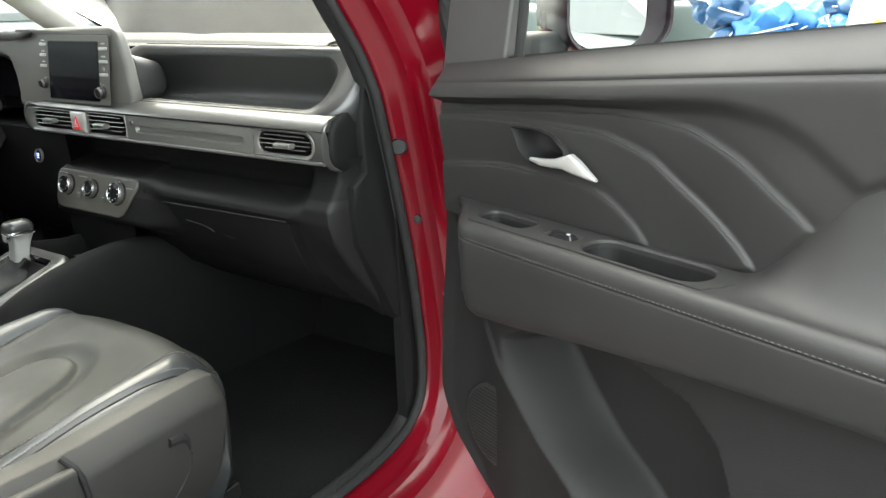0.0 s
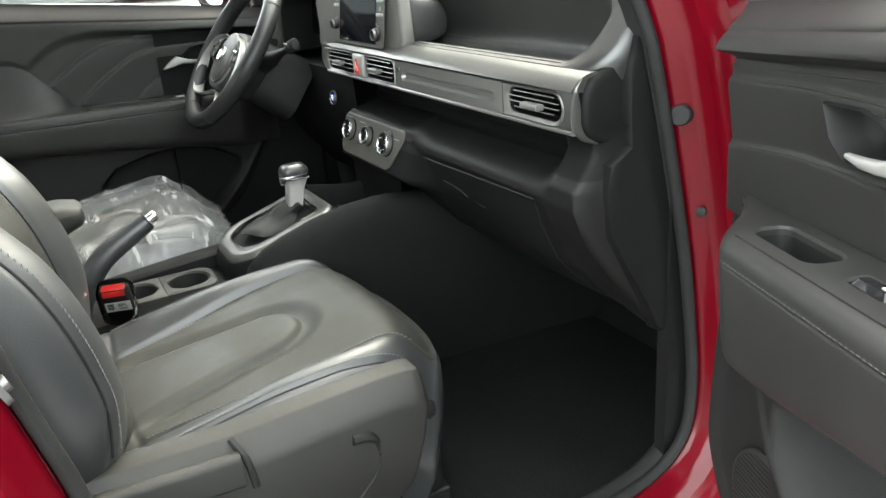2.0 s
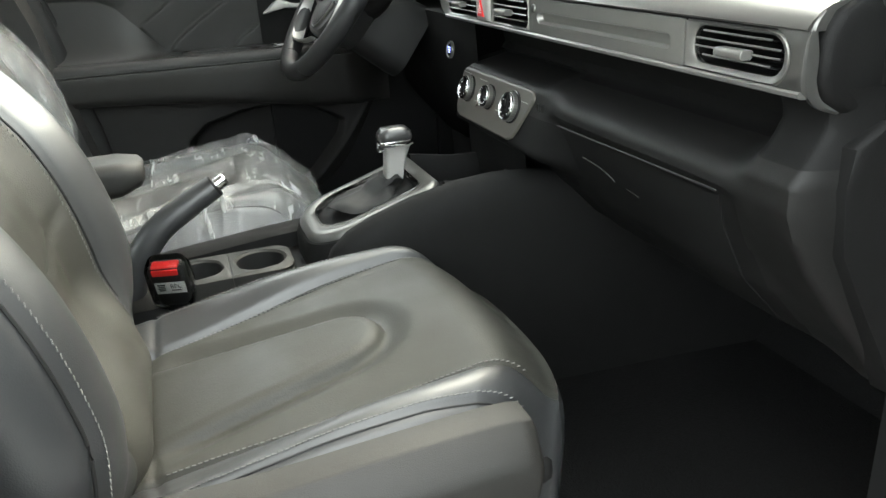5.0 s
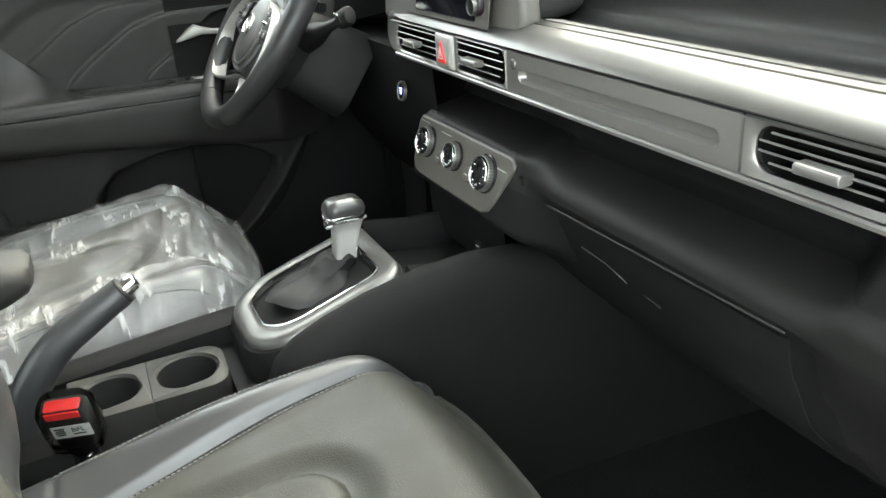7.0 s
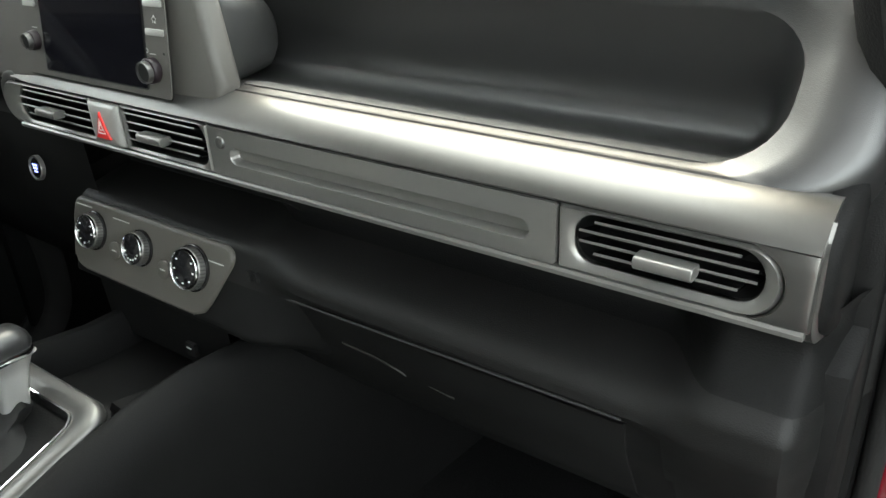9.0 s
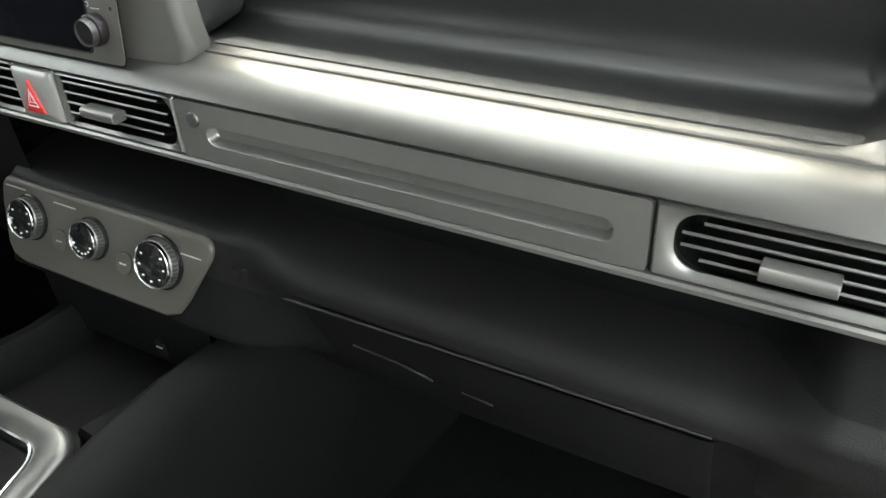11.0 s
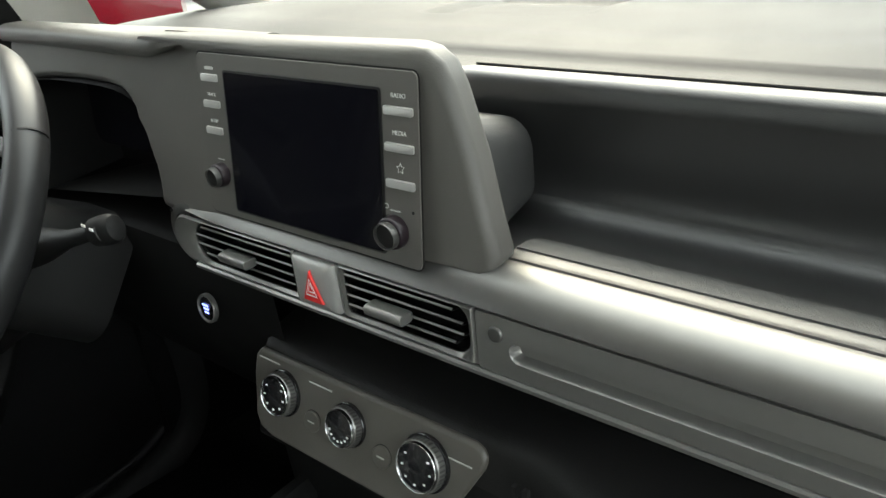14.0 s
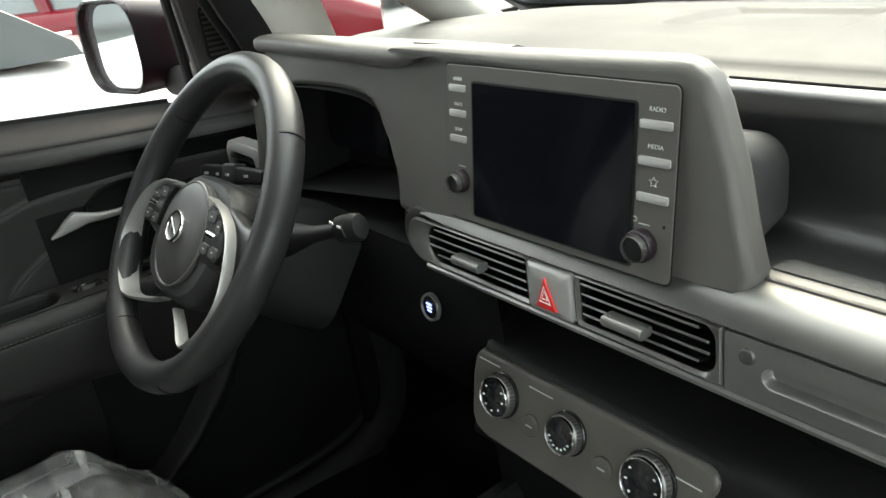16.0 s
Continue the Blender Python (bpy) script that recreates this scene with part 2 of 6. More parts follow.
def tube(path, radius, sides=10, squash=1.0, up=(0, 0, 1), closed=False):
    """A round bar along a path; radius may be a function of 0..1."""
    pts = [Vector(p) for p in path]
    rings = []
    for i, p in enumerate(pts):
        a = pts[(i - 1) % len(pts)] if closed else pts[max(i - 1, 0)]
        b = pts[(i + 1) % len(pts)] if closed else pts[min(i + 1, len(pts) - 1)]
        d = (b - a).normalized()
        side = d.cross(Vector(up))
        side = side.normalized() if side.length > 1e-5 else d.orthogonal().normalized()
        nor = side.cross(d)
        r = radius(i / (len(pts) - 1)) if callable(radius) else radius
        rings.append([p + side * (r * math.cos(2 * math.pi * k / sides)) + nor * (r * squash * math.sin(2 * math.pi * k / sides)) for k in range(sides)])
    if closed:
        rings.append(rings[0])
        bm = loft(rings, caps=(False, False))
        bmesh.ops.remove_doubles(bm, verts=bm.verts, dist=1e-6)
        return bm
    return loft(rings)


def disc(c, r, depth, axis=(0, -1, 0), n=32, rim=0.15):
    """A knob: a drum on c along axis with a rounded rim."""
    z = Vector(axis).normalized()
    x = z.orthogonal().normalized()
    y = z.cross(x)
    c = Vector(c)
    return loft([[c + z * h + (x * math.cos(2 * math.pi * k / n) + y * math.sin(2 * math.pi * k / n)) * q for k in range(n)]
                 for q, h in ((r, 0), (r, depth * 0.8), (r * (1 - rim * 0.4), depth * 0.95), (r * (1 - rim), depth))])


def ring_disc(c, r0, r1, depth, axis=(0, -1, 0), n=36):
    z = Vector(axis).normalized()
    x = z.orthogonal().normalized()
    y = z.cross(x)
    c = Vector(c)
    rings = [[c + z * h + (x * math.cos(2 * math.pi * k / n) + y * math.sin(2 * math.pi * k / n)) * q for k in range(n)]
             for q, h in ((r1, 0), (r1, depth * 0.8), (r1 * 0.97, depth), (r0 * 1.03, depth), (r0, depth * 0.8), (r0, 0))]
    bm = loft(rings + [rings[0]], caps=(False, False))
    bmesh.ops.remove_doubles(bm, verts=bm.verts, dist=1e-6)
    return bm


def writing(name, text, m, size, mat, parent, depth=0.0002):
    cu = bpy.data.curves.new(name, "FONT")
    cu.body, cu.size, cu.extrude, cu.align_x, cu.align_y = text, size, depth, "CENTER", "CENTER"
    tmp = bpy.data.objects.new(name, cu)
    scene.collection.objects.link(tmp)
    me = bpy.data.meshes.new_from_object(tmp.evaluated_get(bpy.context.evaluated_depsgraph_get()))
    bpy.data.objects.remove(tmp)
    me.transform(m)
    me.materials.clear()
    me.materials.append(mat)
    ob = new(name, me)
    ob.parent = parent
    return ob


def smooth(a, b, x):
    t = min(1.0, max(0.0, (x - a) / (b - a)))
    return t * t * (3 - 2 * t)


def interp(table, x):
    """A smooth curve through the rows of a table, level past its ends."""
    if x <= table[0][0]:
        return table[0][1]
    if x >= table[-1][0]:
        return table[-1][1]
    k = 0
    while table[k + 1][0] < x:
        k += 1
    (x0, y0), (x1, y1) = table[k], table[k + 1]
    h = x1 - x0
    m = (y1 - y0) / h
    slopes = []
    for a, b, c in ((k - 1, k, k + 1), (k, k + 1, k + 2)):
        if a < 0 or c >= len(table):
            slopes.append(m)
        else:
            p, q = (table[b][1] - table[a][1]) / (table[b][0] - table[a][0]), (table[c][1] - table[b][1]) / (table[c][0] - table[b][0])
            slopes.append(2 * p * q / (p + q) if p * q > 0 else 0.0)
    t = (x - x0) / h
    return y0 * (1 + 2 * t) * (1 - t) ** 2 + slopes[0] * h * t * (1 - t) ** 2 + y1 * t * t * (3 - 2 * t) + slopes[1] * h * t * t * (t - 1)


# ---- the car's shell ----
OPENING = [(0.0, 1.25), (-0.1, 1.37), (-0.25, 1.46), (-0.5, 1.49), (-0.70, 1.46), (-0.755, 1.3), (-0.72, 1.1), (-0.66, 0.91), (-0.637, 0.80),
           (-0.615, 0.70), (-0.60, 0.62), (-0.565, 0.5), (-0.49, 0.41), (-0.38, 0.375), (-0.2, 0.37), (-0.07, 0.37), (0.04, 0.374), (0.125, 0.395),
           (0.172, 0.445), (0.18, 0.53), (0.172, 0.61), (0.161, 0.69), (0.146, 0.77), (0.121, 0.883), (0.097, 0.979), (0.067, 1.078), (0.03, 1.152)]


def opening_rings(profile, side):
    """Sections (outward from the cabin, away from the opening) round the door opening."""
    loop = spline([(0, *p) for p in OPENING + OPENING[:1]], 3)[:-1]
    rings = []
    for i, p in enumerate(loop):
        d = (loop[(i + 1) % len(loop)] - loop[i - 1]).normalized()
        out = Vector((0, -d.z, d.y)) * -1
        base = 0.68 - 0.22 * max(0, p.z - 1.02)
        rings.append([(side * (base + dx), p.y + out.y * o, p.z + out.z * o) for dx, o in profile])
    return rings + rings[:1]


car = thing("car_shell", "open red hatchback body with black rubber door seals", "car")
for side in (1, -1):
    part("door_frame", loft(opening_rings([(-0.03, 0.008), (0.004, 0.010), (0.016, 0.016), (0.022, 0.030), (0.034, 0.036), (0.046, 0.040), (0.054, 0.058), (0.066, 0.066),
                                           (0.074, 0.11), (0.10, 0.135), (0.13, 0.15), (0.14, 0.2)], side), closed=False), RED, car,
         "glossy red painted door frame")
    part("door_seal", loft([[(side * x, y, z) for x, y, z in r] for r in opening_rings(
        [(0.0085 * math.cos(a) + 0.006, 0.0085 * math.sin(a) - 0.001) for a in [k * math.pi / 5 for k in range(11)]], 1)], closed=False),
         RUBBER, car, "black rubber door seal")
    part("inner_seal", loft([[(side * x, y, z) for x, y, z in r] for r in opening_rings(
        [(-0.050, 0.036), (-0.046, 0.022), (-0.036, 0.006), (-0.026, -0.003), (-0.016, -0.003), (-0.006, 0.000), (0.000, 0.006)], 1)], closed=False), RUBBER, car)
    # lower and rear sides of the body
    part("rear_side", box((side * 0.72, -1.55, 0.70), (0.08, 1.5, 0.76)), DOORTRIM, car, smooth=False, bevel=0.02)
    part("rear_pillar", box((side * 0.63, -2.05, 1.27), (0.07, 0.35, 0.5)), LIGHTTRIM, car, smooth=False, bevel=0.02)
    part("centre_pillar", loft([[(side * (x - 0.22 * max(0, z - 1.05)), y + oy, z) for x, oy in ((0.60, -0.13), (0.60, -0.03), (0.655, -0.012), (0.665, -0.13))]
                               for y, z in ((-0.58, 0.38), (-0.60, 0.62), (-0.64, 0.80), (-0.66, 0.91), (-0.72, 1.1), (-0.76, 1.3), (-0.74, 1.5))]), DOORTRIM, car)
    part("roof_rail", box((side * 0.60, -1.2, 1.485), (0.06, 1.9, 0.07)), LIGHTTRIM, car, smooth=False, bevel=0.02)
    # front pillars with the pale lining
    wide = 0.016 if side < 0 else 0.0
    post = [(0.155, 1.03), (0.135, 1.09), (0.115, 1.14), (0.05, 1.27), (-0.06, 1.40), (-0.14, 1.47)]
    part("pillar_lining", loft([[(side * ((0.666 if side > 0 else 0.645) - 0.22 * max(0, z - 1.05) + dx), y + dy, z) for dx, dy in ((-0.012, -0.045), (-0.022, 0.0), (-0.010, 0.045 + wide), (0.02, 0.048 + wide), (0.02, -0.048))]
                               for y, z in post]), LIGHTTRIM, car, "pale pillar lining")
    arm = spline([(0.60, 0.50, 1.005), (0.592, 0.40, 1.075), (0.575, 0.25, 1.18), (0.55, 0.08, 1.30), (0.53, -0.10, 1.42), (0.52, -0.2, 1.48)], 4)
    part("front_pillar", tube([(side * p.x, p.y, p.z) for p in arm], 0.036, 10, 1.0), LIGHTTRIM, car, "pale front pillar lining")
    part("quarter_glass", loft([[(side * 0.655, 0.18, 1.05), (side * 0.655, 0.47, 1.05)], [(side * 0.60, 0.0, 1.32), (side * 0.60, 0.08, 1.32)]], closed=False), PANE, car,
         smooth=False).visible_shadow = False
part("roof", box((0, -1.2, 1.53), (1.26, 2.1, 0.03)), LIGHTTRIM, car, "pale roof lining", smooth=False)
part("floor", box((0, -0.6, 0.345), (1.33, 2.4, 0.03)), CARPET, car, "black carpeted floor", smooth=False)
part("side_sill", box((0.668, -0.2, 0.352), (0.03, 0.8, 0.03)), DASH_LOW, car, smooth=False, bevel=0.008)
part("bulkhead", loft([[(x, 0.40, 0.34), (x, 0.52, 0.55), (x, 0.62, 0.80), (x, 0.63, 1.03)] for x in (-0.72, 0.72)], closed=False), CARPET, car, smooth=False)
for side in (1, -1):
    part("front_wing", box((side * 0.80, 0.86, 0.62), (0.06, 1.20, 0.72)), RED, car, smooth=False, bevel=0.02)
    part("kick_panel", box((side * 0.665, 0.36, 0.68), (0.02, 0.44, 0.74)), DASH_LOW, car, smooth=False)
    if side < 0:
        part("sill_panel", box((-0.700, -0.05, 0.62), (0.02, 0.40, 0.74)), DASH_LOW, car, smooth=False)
part("tailgate", box((0, -2.3, 0.70), (1.4, 0.08, 0.76)), DOORTRIM, car, smooth=False)
part("bonnet", loft([[(-0.72, 0.64, 0.97), (-0.5, 0.66, 1.0), (0.5, 0.66, 1.0), (0.72, 0.64, 0.97)],
                     [(-0.74, 1.0, 0.94), (-0.5, 1.05, 0.97), (0.5, 1.05, 0.97), (0.74, 1.0, 0.94)],
                     [(-0.74, 1.45, 0.84), (-0.5, 1.55, 0.86), (0.5, 1.55, 0.86), (0.74, 1.45, 0.84)],
                     [(-0.74, 1.5, 0.3), (-0.5, 1.6, 0.3), (0.5, 1.6, 0.3), (0.74, 1.5, 0.3)]], closed=False), RED, car)
ws = lambda x: 0.66 - 0.30 * x * x
shield = part("windscreen", loft([[(x, ws(x) * (1 - k) - 0.2 * k, 1.04 + (1.49 - 1.04) * k) for x in np.linspace(-0.60 + 0.07 * k, 0.60 - 0.07 * k, 13)] for k in (0, 0.33, 0.66, 1)],
                               closed=False), PANE, car)
shield.visible_shadow = False
part("windscreen_band", loft([[(x, ws(x) - 0.004 - dy, 1.045 + dz) for x in np.linspace(-0.6, 0.6, 25)] for dy, dz in ((-0.01, -0.006), (0.0, 0.006), (0.018, 0.02))], closed=False),
     BLACK, car, "black windscreen edge")
# outer skin, rear glazing, lamps and wheels
part("roof_skin", loft([[(x, y, z) for x, z in ((0.66, zt - 0.04), (0.62, zt), (0.3, zt + 0.02), (-0.3, zt + 0.02), (-0.62, zt), (-0.66, zt - 0.04))] for y, zt in ((-0.20, 1.548), (-0.6, 1.565), (-1.5, 1.565), (-2.28, 1.545))]), RED, car, "red painted roof")
for side in (1, -1):
    part("rear_quarter", loft([[(side * x, y, z) for x, z in ((0.775, 0.30), (0.83, 0.36), (0.845, 0.62), (0.83, 0.90), (0.79, 1.06), (0.765, 1.06))] for y in (-1.0, -1.6, -2.1, -2.32)]), RED, car, "red painted rear side")
    rear_pane = part("rear_side_glass", loft([[(side * 0.735, -0.86, 1.08), (side * 0.735, -1.86, 1.08)], [(side * 0.655, -0.92, 1.46), (side * 0.655, -1.86, 1.46)]], closed=False), PANE, car, "clear rear side window", smooth=False)
    rear_pane.visible_shadow = False
    for y in (1.02, -1.70):
        wh = part("wheel", disc((side * 0.70, y, 0.31), 0.31, 0.145, (side, 0, 0), 40, 0.12), TYRE, car, "black tyre")
        part("rim", disc((side * 0.835, y, 0.31), 0.205, 0.016, (side, 0, 0), 32, 0.25), SILVER_DARK, wh, "silver wheel rim")
    part("headlamp", loft([[(side * 0.60 + a, y, 0.70 + b) for a, b in rrect(0, 0, 0.24, 0.12, 0.04)] for y in (1.50, 1.605)]), PALECAR, car, "pale headlamp")
    part("tail_lamp", loft([[(side * 0.66 + a, y, 0.92 + b) for a, b in rrect(0, 0, 0.16, 0.20, 0.04)] for y in (-2.36, -2.28)]), REDPLASTIC, car, "red tail lamp")
part("bumper", loft([[(x, y, 0.40 + b) for y, b in ((1.45, -0.16), (1.66, -0.14), (1.70, 0.0), (1.66, 0.14), (1.45, 0.16))] for x in (-0.80, -0.6, 0.6, 0.80)]), RED, car, "red front bumper")
part("grille", box((0, 1.60, 0.64), (0.80, 0.06, 0.16)), BLACK, car, "black front grille", smooth=False, bevel=0.03)
part("tailgate_skin", box((0, -2.345, 0.68), (1.50, 0.03, 0.76)), RED, car, "red painted tailgate", smooth=False, bevel=0.01)
back_pane = part("rear_window", loft([[(-0.60, -2.33, 1.08), (0.60, -2.33, 1.08)], [(-0.54, -2.24, 1.50), (0.54, -2.24, 1.50)]], closed=False), PANE, car, "clear rear window", smooth=False)
back_pane.visible_shadow = False
# the two rubber stops and the hinge bolt in the front jamb
for x, y, z, r, d in ((0.688, 0.141, 0.920, 0.0135, 0.022), (0.699, 0.168, 0.789, 0.007, 0.007)):
    part("rubber_stop", disc((x, y, z), r, d, (0.6, -1, 0.1)), BLACK, car, "round black rubber stop")
part("hinge_bolt", disc((0.735, 0.20, 0.648), 0.008, 0.008, (0.4, -1, 0)), STEEL, car)
# striker on the rear jamb
striker = thing("door_striker", "dark steel door striker with two bolts on the red jamb", "door striker")
m = Matrix.Translation((0.722, -0.652, 0.838)) @ Euler((0.35, 0, 0.25)).to_matrix().to_4x4()
part("plate", rot(m, loft([[(x, y, z) for x, z in rrect(0, 0, 0.034, 0.062, 0.012)] for y in (0.0, 0.006)])), STEEL, striker)
for dz in (0.014, -0.016):
    part("bolt", rot(m, disc((0, 0.006, dz), 0.008, 0.006, (0, 1, 0), 12)), STEEL, striker)


# ---- doors ----
RIDGES = [
    ([(-0.1, 0.905), (0.033, 0.915), (0.186, 0.931), (0.292, 0.931), (0.349, 0.923), (0.384, 0.906), (0.415, 0.882), (0.44, 0.84), (0.5, 0.7)], 0.005),
    ([(-0.1, 0.982), (0.029, 0.985), (0.187, 0.995), (0.337, 0.996), (0.413, 0.980), (0.46, 0.953), (0.505, 0.925), (0.54, 0.897), (0.57, 0.86), (0.65, 0.7)], 0.006),
    ([(-0.1, 0.997), (0.05, 1.0), (0.25, 1.012), (0.378, 1.02), (0.455, 1.016), (0.518, 0.995), (0.57, 0.962), (0.605, 0.938), (0.66, 0.89), (0.75, 0.75)], 0.005),
    ([(-0.1, 1.005), (0.05, 1.009), (0.3, 1.027), (0.488, 1.034), (0.552, 1.027), (0.593, 1.011), (0.628, 0.988), (0.70, 0.93), (0.8, 0.8)], 0.005),
]
ARM_TOP = [(0.0, 0.850), (0.08, 0.852), (0.17, 0.866), (0.30, 0.872), (0.52, 0.874), (0.555, 0.882), (0.575, 0.898), (0.618, 0.944), (0.654, 0.983), (0.69, 0.998), (0.8, 1.004), (1.1, 1.0)]
ARM_LOW = [(0.0, 0.73), (0.24, 0.748), (0.375, 0.768), (0.53, 0.786), (0.65, 0.797), (0.75, 0.803), (1.1, 0.81)]
FRONT_EDGE = [(0.30, 0.18), (0.357, 0.11), (0.40, 0.055), (0.442, 0.010), (0.52, -0.022), (0.631, -0.016), (0.777, 0.001), (0.905, 0.009), (0.989, 0.006), (1.2, 0.004)]
POCKET = [(0.20, 0.690), (0.28, 0.735), (0.36, 0.745), (0.43, 0.738), (0.508, 0.718), (0.547, 0.682), (0.565, 0.637), (0.572, 0.55), (0.565, 0.44), (0.40, 0.40), (0.30, 0.40), (0.20, 0.45)]
KICK = [(0.075, 0.845), (0.088, 0.797), (0.100, 0.768), (0.146, 0.706), (0.207, 0.631), (0.266, 0.569), (0.336, 0.517), (0.40, 0.45)]


KICK_AT = [(q[1], q[0]) for q in reversed(KICK)]


def inside(poly, x, y):
    """Signed distance to a polygon, positive inside."""
    best, odd = 1e9, False
    for (x0, y0), (x1, y1) in zip(poly, poly[1:] + poly[:1]):
        dx, dy = x1 - x0, y1 - y0
        t = min(1, max(0, ((x - x0) * dx + (y - y0) * dy) / (dx * dx + dy * dy)))
        best = min(best, math.hypot(x - x0 - t * dx, y - y0 - t * dy))
        if (y0 > y) != (y1 > y) and x < x0 + (y - y0) / (y1 - y0) * dx:
            odd = not odd
    return best if odd else -best


def line_dist(line, x, y):
    return min(math.hypot(x - x0 - t * (x1 - x0), y - y0 - t * (y1 - y0)) for (x0, y0), (x1, y1) in zip(line, line[1:])
               for t in [min(1, max(0, ((x - x0) * (x1 - x0) + (y - y0) * (y1 - y0)) / ((x1 - x0) ** 2 + (y1 - y0) ** 2)))])


def door_depth(u, z):
    """How far the trim stands into the cabin at u along the door and height z."""
    n = -0.004
    above = smooth(-0.004, 0.006, z - interp(ARM_TOP, u))
    for table, step in RIDGES[:3]:
        zr, step = interp(table, u), step * 0.62
        n += (step * smooth(-0.004, 0.0022, zr - z) - step * 0.9 * smooth(0.004, 0.07, zr - z) - step * 0.3 * math.exp(-((z - zr - 0.006) / 0.008) ** 2)) * above
    lip = interp(RIDGES[3][0], u)
    drop = 0.026 * (1 - 0.8 * smooth(0.30, 0.62, u))
    n += drop * smooth(lip - 0.004, lip + 0.009 + 0.012 * smooth(0.3, 0.6, u), z) * above
    seam = 1.030 + 0.080 * u
    n -= 0.0022 * math.exp(-((z - seam) / 0.0024) ** 2)
    n += 0.0012 * smooth(seam, seam + 0.005, z)
    top = 1.053 + 0.103 * u
    n -= 0.040 * smooth(top - 0.062, top + 0.006, z) ** 2
    n += 0.030 * smooth(0.075, 0.205, u) * smooth(0.0, 0.03, interp(ARM_LOW, u) + 0.03 - z)
    if z < 0.84:
        n += 0.005 * math.exp(-(line_dist(KICK, u, z) / 0.006) ** 2)
        ahead = interp(KICK_AT, z) - u
        n -= 0.030 * smooth(0.0, 0.06, ahead)
        n -= smooth(-0.006, 0.020, inside(POCKET, u, z)) * 0.095 * smooth(0.004, 0.085, -ahead)
    return n


BOWL = [(0.206, 0.988), (0.25, 0.990), (0.276, 0.985), (0.296, 0.970), (0.300, 0.955), (0.27, 0.945), (0.238, 0.948), (0.219, 0.962)]


@functools.lru_cache(None)
def door_grid(nu=380):
    """Points of the trim, row by row; the upper rows rise with the belt line."""
    zs = sorted(set([round(0.33 + 0.0036 * i, 4) for i in range(141)] + [round(0.835 + 0.0022 * i, 4) for i in range(112)]))
    rows = []
    for zr in zs:
        row = []
        for i in range(nu + 1):
            u0 = interp(FRONT_EDGE, zr)
            u = u0 + (1.02 - u0) * i / nu
            z = min(zr + 0.080 * u * smooth(0.95, 1.03, zr), 1.056 + 0.103 * u)
            row.append((u, -0.03 + (door_depth(u, z) + 0.03) * smooth(0, 0.03, u - u0), z))
        rows.append(row)
    return rows


def door_panel(low):
    """The upper soft trim, or the hard lower shell with the pocket and the kick area, whose shade is in its colour."""
    bm = bmesh.new()
    rows = [[bm.verts.new(p) for p in row] for row in door_grid()]
    for a, b in zip(rows, rows[1:]):
        for i in range(len(a) - 1):
            q = (a[i], a[i + 1], b[i + 1], b[i])
            if max(v.co.z for v in q) - min(v.co.z for v in q) < 1e-5:
                continue
            c = (a[i].co + b[i + 1].co) / 2
            if low != (c.z < interp(ARM_LOW, c.x) - 0.012 or (c.z < 0.84 and c.x < interp(KICK_AT, c.z))):
                continue
            if 0.2 < c.x < 0.31 and 0.93 < c.z < 1.0 and inside(BOWL, c.x, c.z) > 0.0:
                continue
            bm.faces.new(q)
    bmesh.ops.delete(bm, geom=[v for v in bm.verts if not v.link_faces], context="VERTS")
    return bm


REACH = lambda u: 0.086 * smooth(0.070, 0.200, u) + 0.002
REST = lambda u: 0.8735 + 0.012 * (u - 0.3)
POCKETS = [(0.226, 0.036, 0.088, 0.036, 0.012), (0.328, 0.038, 0.044, 0.020, 0.004), (0.452, 0.0375, 0.164, 0.054, 0.024)]


def armrest_section(u):
    """From the wall over the rest and its rolled, stitched edge to the underside; behind the cap the rest sweeps up the door."""
    f, zt, low = REACH(u), REST(u), interp(ARM_LOW, u)
    rise = max(0.0, interp(ARM_TOP, u) - zt) * smooth(0.50, 0.60, u)
    r = min(0.015, 0.45 * f)
    out = []
    for k in np.linspace(0, 1, 24):
        out.append((-0.006 + (f - r + 0.006) * k, zt + rise * (1 - k) ** 1.7 - 0.35 * rise * k * (1 - k)))
    for k in range(1, 7):
        a = radians(15 * k)
        out.append((f - r + r * math.sin(a), zt - r + r * math.cos(a)))
    seam = zt - r - 0.008
    out += [(f, seam + 0.0030), (f - 0.0004, seam + 0.0014), (f - 0.0022, seam), (f - 0.0004, seam - 0.0014), (f, seam - 0.0030)]
    drop = seam - 0.003 - low
    out += [(f - 0.001 - 0.010 * k * k * min(1, f / 0.08), seam - 0.003 - drop * k) for k in (0.25, 0.5, 0.75, 0.9)]
    out += [(f * 0.84, low), (f * 0.74, low - 0.009), (f * 0.58, low - 0.013), (f * 0.30, low - 0.014)]
    return out


def armrest_mesh():
    us = sorted(set([0.078 + 0.004 * i for i in range(125)] + [0.58 + 0.011 * i for i in range(41)]))
    bm = bmesh.new()
    rows = [[bm.verts.new((u, n, z)) for n, z in armrest_section(u)] for u in us]
    holes = [rrect(cu, cn, w + 0.006, h + 0.006, r + 0.002) for cu, cn, w, h, r in POCKETS]
    for a, b in zip(rows, rows[1:]):
        for i in range(len(a) - 1):
            c = (a[i].co + b[i + 1].co) / 2
            if i < 24 and c.x < 0.56 and any(inside(h, c.x, c.y) > -0.004 for h in holes):
                continue
            bm.faces.new((a[i], a[i + 1], b[i + 1], b[i]))
    bmesh.ops.delete(bm, geom=[v for v in bm.verts if not v.link_faces], context="VERTS")
    return bm


def flat(outline, z0, z1, tilt=0.0):
    """Outline in u, n drawn up from z0 to z1."""
    return loft([[(u, n, z + tilt * (u - 0.3)) for u, n in outline] for z in (z0, z1)])


